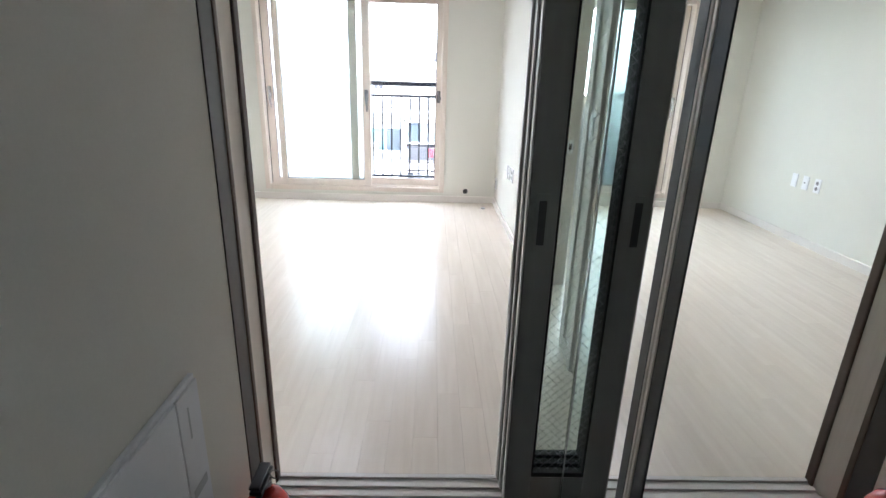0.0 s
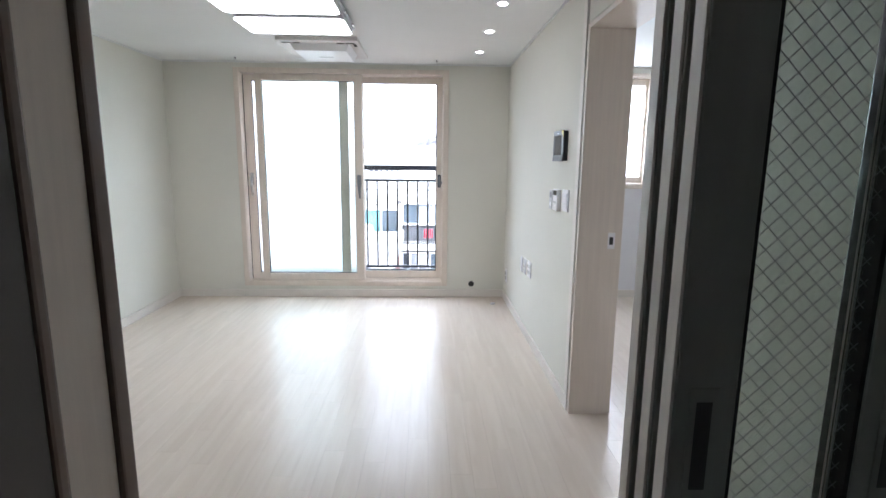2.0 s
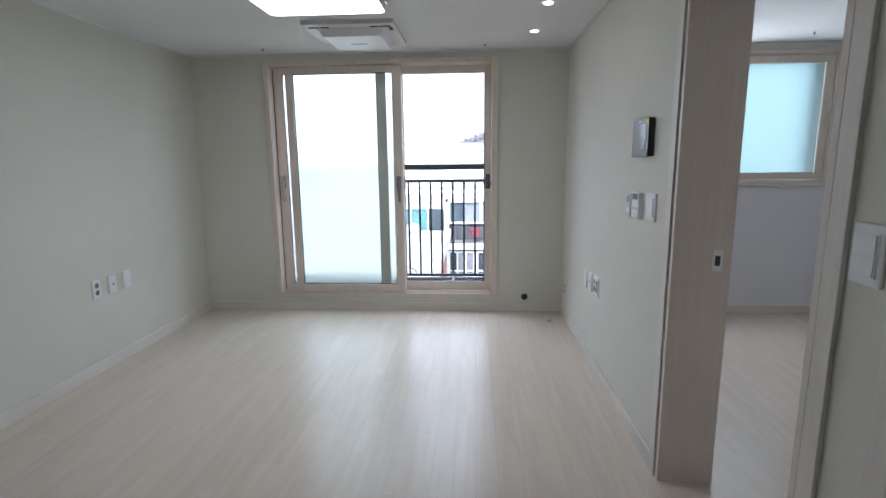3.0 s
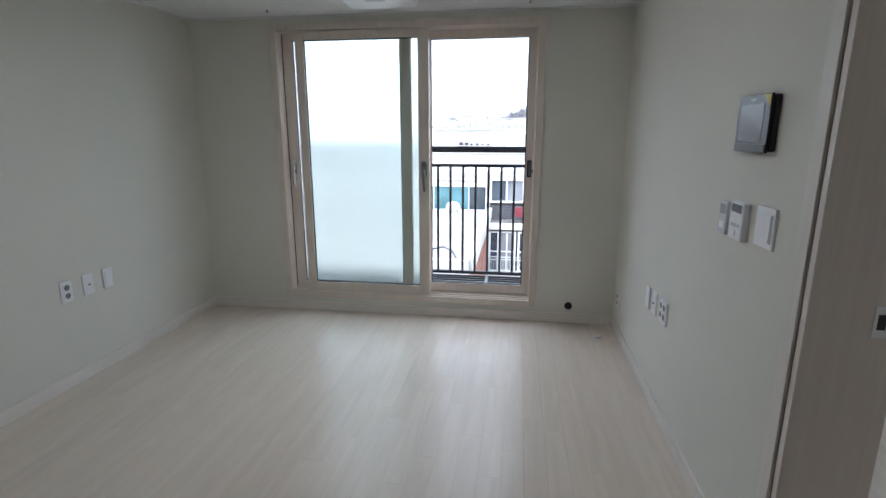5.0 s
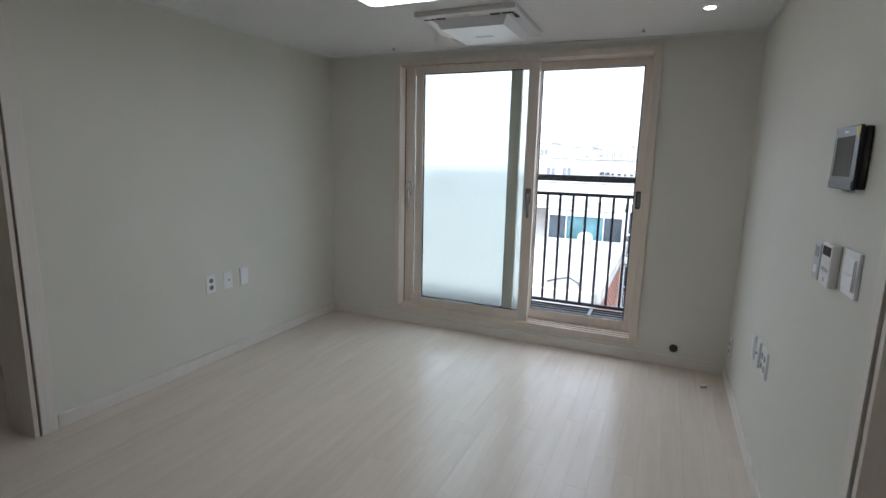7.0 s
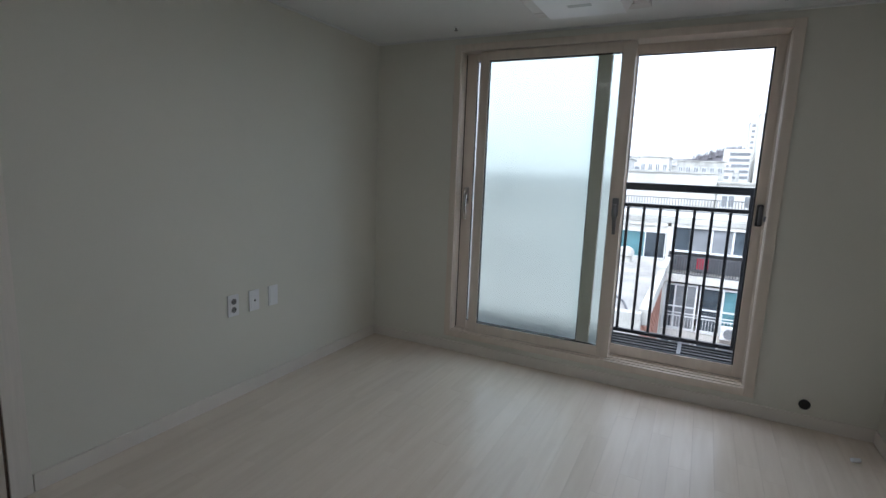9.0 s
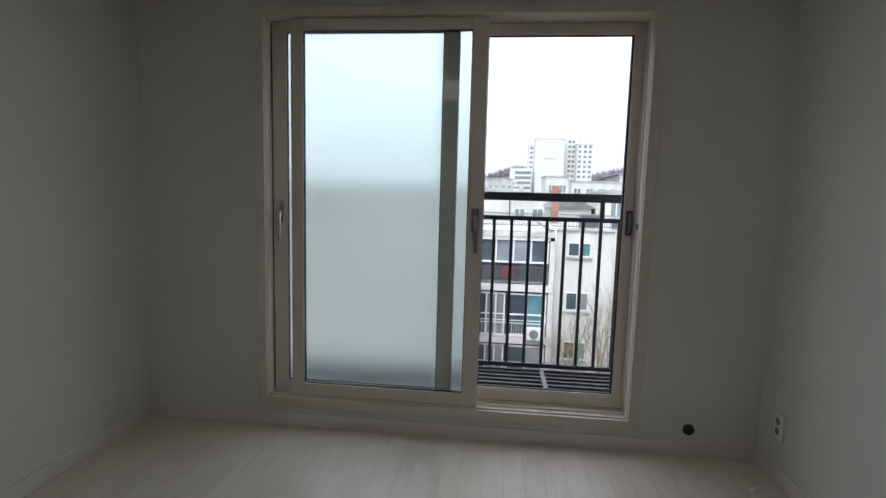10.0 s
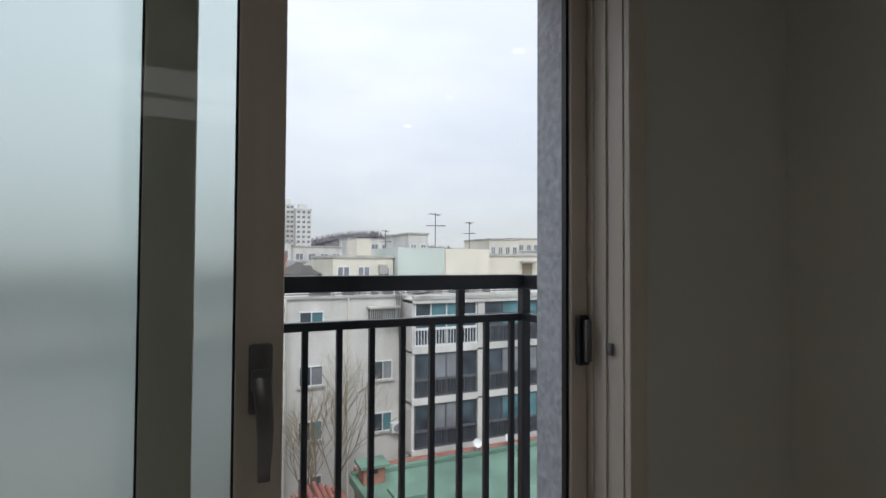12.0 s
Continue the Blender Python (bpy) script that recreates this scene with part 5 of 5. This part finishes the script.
for ax, ay, az, hgt, s in ((15.9, 42.0, 2.35, 2.85, 1.0), (13.1, 46, 2.3, 1.7, 0.6), (20.0, 44.0, 1.9, 2.9, 0.6)):
    an = thing("roof_antenna", (ax, ay, az), "thin metal television antenna on a roof", "antenna")
    part("mast", rod(bmesh.new(), (0, 0, -0.5), (0, 0, hgt), 0.035, sides=6), OUTDARK, an)
    ab = bmesh.new()
    rod(ab, (-0.5 * s, 0, hgt - 0.05), (0.5 * s, 0.1, hgt - 0.2), 0.025, sides=5)
    rod(ab, (-0.7 * s, 0, hgt - 1.05), (0.9 * s, 0.1, hgt - 0.95), 0.025, sides=5)
    for k in range(6):
        rod(ab, (-0.6 * s + 0.25 * s * k, -0.5, hgt - 1.03), (-0.6 * s + 0.25 * s * k, 0.5, hgt - 1.0), 0.018, sides=4)
    for k in range(4):
        rod(ab, (-0.45 * s + 0.28 * s * k, -0.4, hgt - 0.1), (-0.45 * s + 0.28 * s * k, 0.4, hgt - 0.1), 0.018, sides=4)
    part("elements", ab, OUTDARK, an)

# apartment towers in the distance
def tower(x0, x1, y, top, cols, label, blank=0.0):
    """A slab tower; blank is the share of its front that has no windows."""
    t = thing("apartment_tower", ((x0 + x1) / 2, y, GZ), label, "apartment tower")
    hx, hh, step = (x1 - x0) / 2, top - GZ, 2.75
    part("wall", boxes(((-hx, 0, 0), (hx, 14, hh))), TOWER, t)
    part("roof_parapet", boxes(((-hx - 0.2, -0.25, hh), (hx + 0.2, 14, hh + 0.9))), TOWER, t)
    part("roof_house", boxes(((-hx * 0.55, 1, hh + 0.9), (hx * 0.5, 9, hh + 3.4))), TOWER, t, "stair tower on the roof")
    n, lo = int(hh / step), -hx + 2 * hx * blank
    for c in range(cols):
        cx = lo + (hx - lo) * (c + 0.5) / cols
        for r in range(max(0, n - 13), n):
            part("window", boxes(((cx - 0.75, -0.12, hh - (n - r) * step + 0.9), (cx + 0.75, 0.02, hh - (n - r) * step + 2.2))), PANE_SHADE_GREY, t)
    return t


t1 = tower(20.4, 36.3, 296, 32.5, 0, "white apartment tower with a blank end wall")
part("band", boxes(((-7.4, -0.1, 30.4), (-5.0, 0.02, 34.5)), ((4.8, -0.1, 30.4), (7.2, 0.02, 34.5))), PLASTER2, t1, "faded yellow marks")
for k in range(6):
    part("mark", boxes(((-3.4 + k * 1.15, -0.08, 34.0), (-2.6 + k * 1.15, 0.02, 35.2))), CONC, t1)
tower(36.5, 43.0, 302, 32.8, 2, "white apartment tower with window rows", 0.35)
tower(43.0, 51.4, 294, 29.5, 3, "white apartment tower with window rows")
tower(17.3, 20.3, 308, 29.5, 1, "side wing of a white apartment tower")
lowt = plain_block("flat_roofed_building", 6.6, 18.2, 290, 304, 15.6, TOWER, "white slab building with strip windows", 0, 0, cap=False)
for r in range(7):
    part("strip_window", boxes(((-3.2, -0.15, 25.6 - 2.8 * r), (5.4, 0.02, 27.0 - 2.8 * r))), PANE_SHADE_GREY, lowt)

# wooded hills on the skyline
def hill(x0, x1, y, rows, label, seed):
    rng = random.Random(seed)
    h = thing("wooded_hill", (0, y, GZ), label, "hill", kind="structure")
    bm = bmesh.new()
    n = 140
    top, low = [], []
    for k in range(n + 1):
        u = k / n
        x = x0 + (x1 - x0) * u
        z = 0.0
        for cx, wd, ht in rows:
            z += ht * math.exp(-((x - cx) / wd) ** 2)
        z += noise.noise(Vector((x * 0.22, seed, 0))) * 1.5 + noise.noise(Vector((x * 0.9, seed, 3))) * 0.9
        top.append((x, z + 13.0))
    for k in range(n):
        (xa, za), (xb, zb) = top[k], top[k + 1]
        f = [bm.verts.new(q) for q in ((xa, -8, 0), (xb, -8, 0), (xb, 0, zb), (xa, 0, za), (xa, 40, 0), (xb, 40, 0))]
        bm.faces.new((f[0], f[1], f[2], f[3]))
        bm.faces.new((f[3], f[2], f[5], f[4]))
    part("slope", bm, HILL, h)
    tb = bmesh.new()
    for k in range(1500):
        j = rng.randrange(n)
        x, z = top[j]
        x += rng.uniform(0, (x1 - x0) / n)
        hgt = rng.uniform(1.2, 4.6)
        rod(tb, (x, rng.uniform(-3, 2), z - 2.4), (x + rng.uniform(-0.3, 0.3), 0, z + hgt * 0.6), 0.38, 0.06, 4)
    tagged(part("bare_woods", tb, HILL, h, "bare trees along the ridge"), kind="stuff")
    return h


hill(-60, 230, 340, ((14, 28, 17), (98, 40, 19), (64, 22, 5), (165, 34, 8), (-50, 40, 8)), "low wooded hill on the hazy skyline", 3)
hill(-220, 200, 520, ((-60, 90, 16), (60, 60, 12), (-170, 60, 14)), "far hazy wooded hill ridge", 8)

# ---- floor planks ----
PW, PL, GAP = 0.100, 0.80, 0.0003
cuts = {}


def plank_mesh(length, width=PW):
    key = (round(length, 3), round(width, 3))
    if key not in cuts:
        b, z0, z1 = 0.0003, -0.012, 0.0
        x0, x1, y0, y1 = GAP / 2, key[1] - GAP / 2, GAP / 2, key[0] - GAP / 2
        verts = [(x0, y0, z0), (x1, y0, z0), (x1, y1, z0), (x0, y1, z0), (x0, y0, z1 - b), (x1, y0, z1 - b), (x1, y1, z1 - b), (x0, y1, z1 - b),
                 (x0 + b, y0 + b, z1), (x1 - b, y0 + b, z1), (x1 - b, y1 - b, z1), (x0 + b, y1 - b, z1)]
        faces = [(3, 2, 1, 0), (0, 1, 5, 4), (1, 2, 6, 5), (2, 3, 7, 6), (3, 0, 4, 7), (4, 5, 9, 8), (5, 6, 10, 9), (6, 7, 11, 10), (7, 4, 8, 11), (8, 9, 10, 11)]
        me = bpy.data.meshes.new("plank")
        me.from_pydata(verts, [], faces)
        me.materials.append(PLANK)
        cuts[key] = me
    return cuts[key]


floor_ob = bpy.data.objects["floor"]
OFFS = (0.0, 0.4, 0.2, 0.6, 0.1, 0.5, 0.3, 0.7)


def lay(x0, x1, y0, y1, emit):
    col, x = 0, x0
    while x < x1 - 0.004:
        w = min(PW, x1 - x)
        y = y0 - OFFS[(col * 3) % 8]
        while y < y1 - 0.004:
            a, b = max(y, y0), min(y + PL, y1)
            if b - a > 0.02:
                emit(x, a, w, b - a)
            y += PL
        x += PW
        col += 1


def plank_object(x, y, w, length):
    ob = new("plank", plank_mesh(length, w))
    ob.parent, ob.location = floor_ob, (x, y, 0)


lay(XL + 0.02, XR, 1.93, YN, plank_object)
rest_v, rest_f = [], []


def plank_rest(x, y, w, length):
    me = plank_mesh(length, w)
    base = len(rest_v)
    rest_v.extend((v.co.x + x, v.co.y + y, v.co.z) for v in me.vertices)
    rest_f.extend(tuple(base + i for i in f.vertices) for f in me.polygons)


lay(-4.6, XL + 0.02, 1.78, YN, plank_rest)
lay(XR, 4.2, 1.70, YN, plank_rest)
rest = bpy.data.meshes.new("side_room_planks")
rest.from_pydata(rest_v, [], rest_f)
rest.materials.append(PLANK)
side_planks = new("side_room_planks", rest)
side_planks.parent = floor_ob
tagged(side_planks, "pale birch planks of the side rooms", kind="stuff")
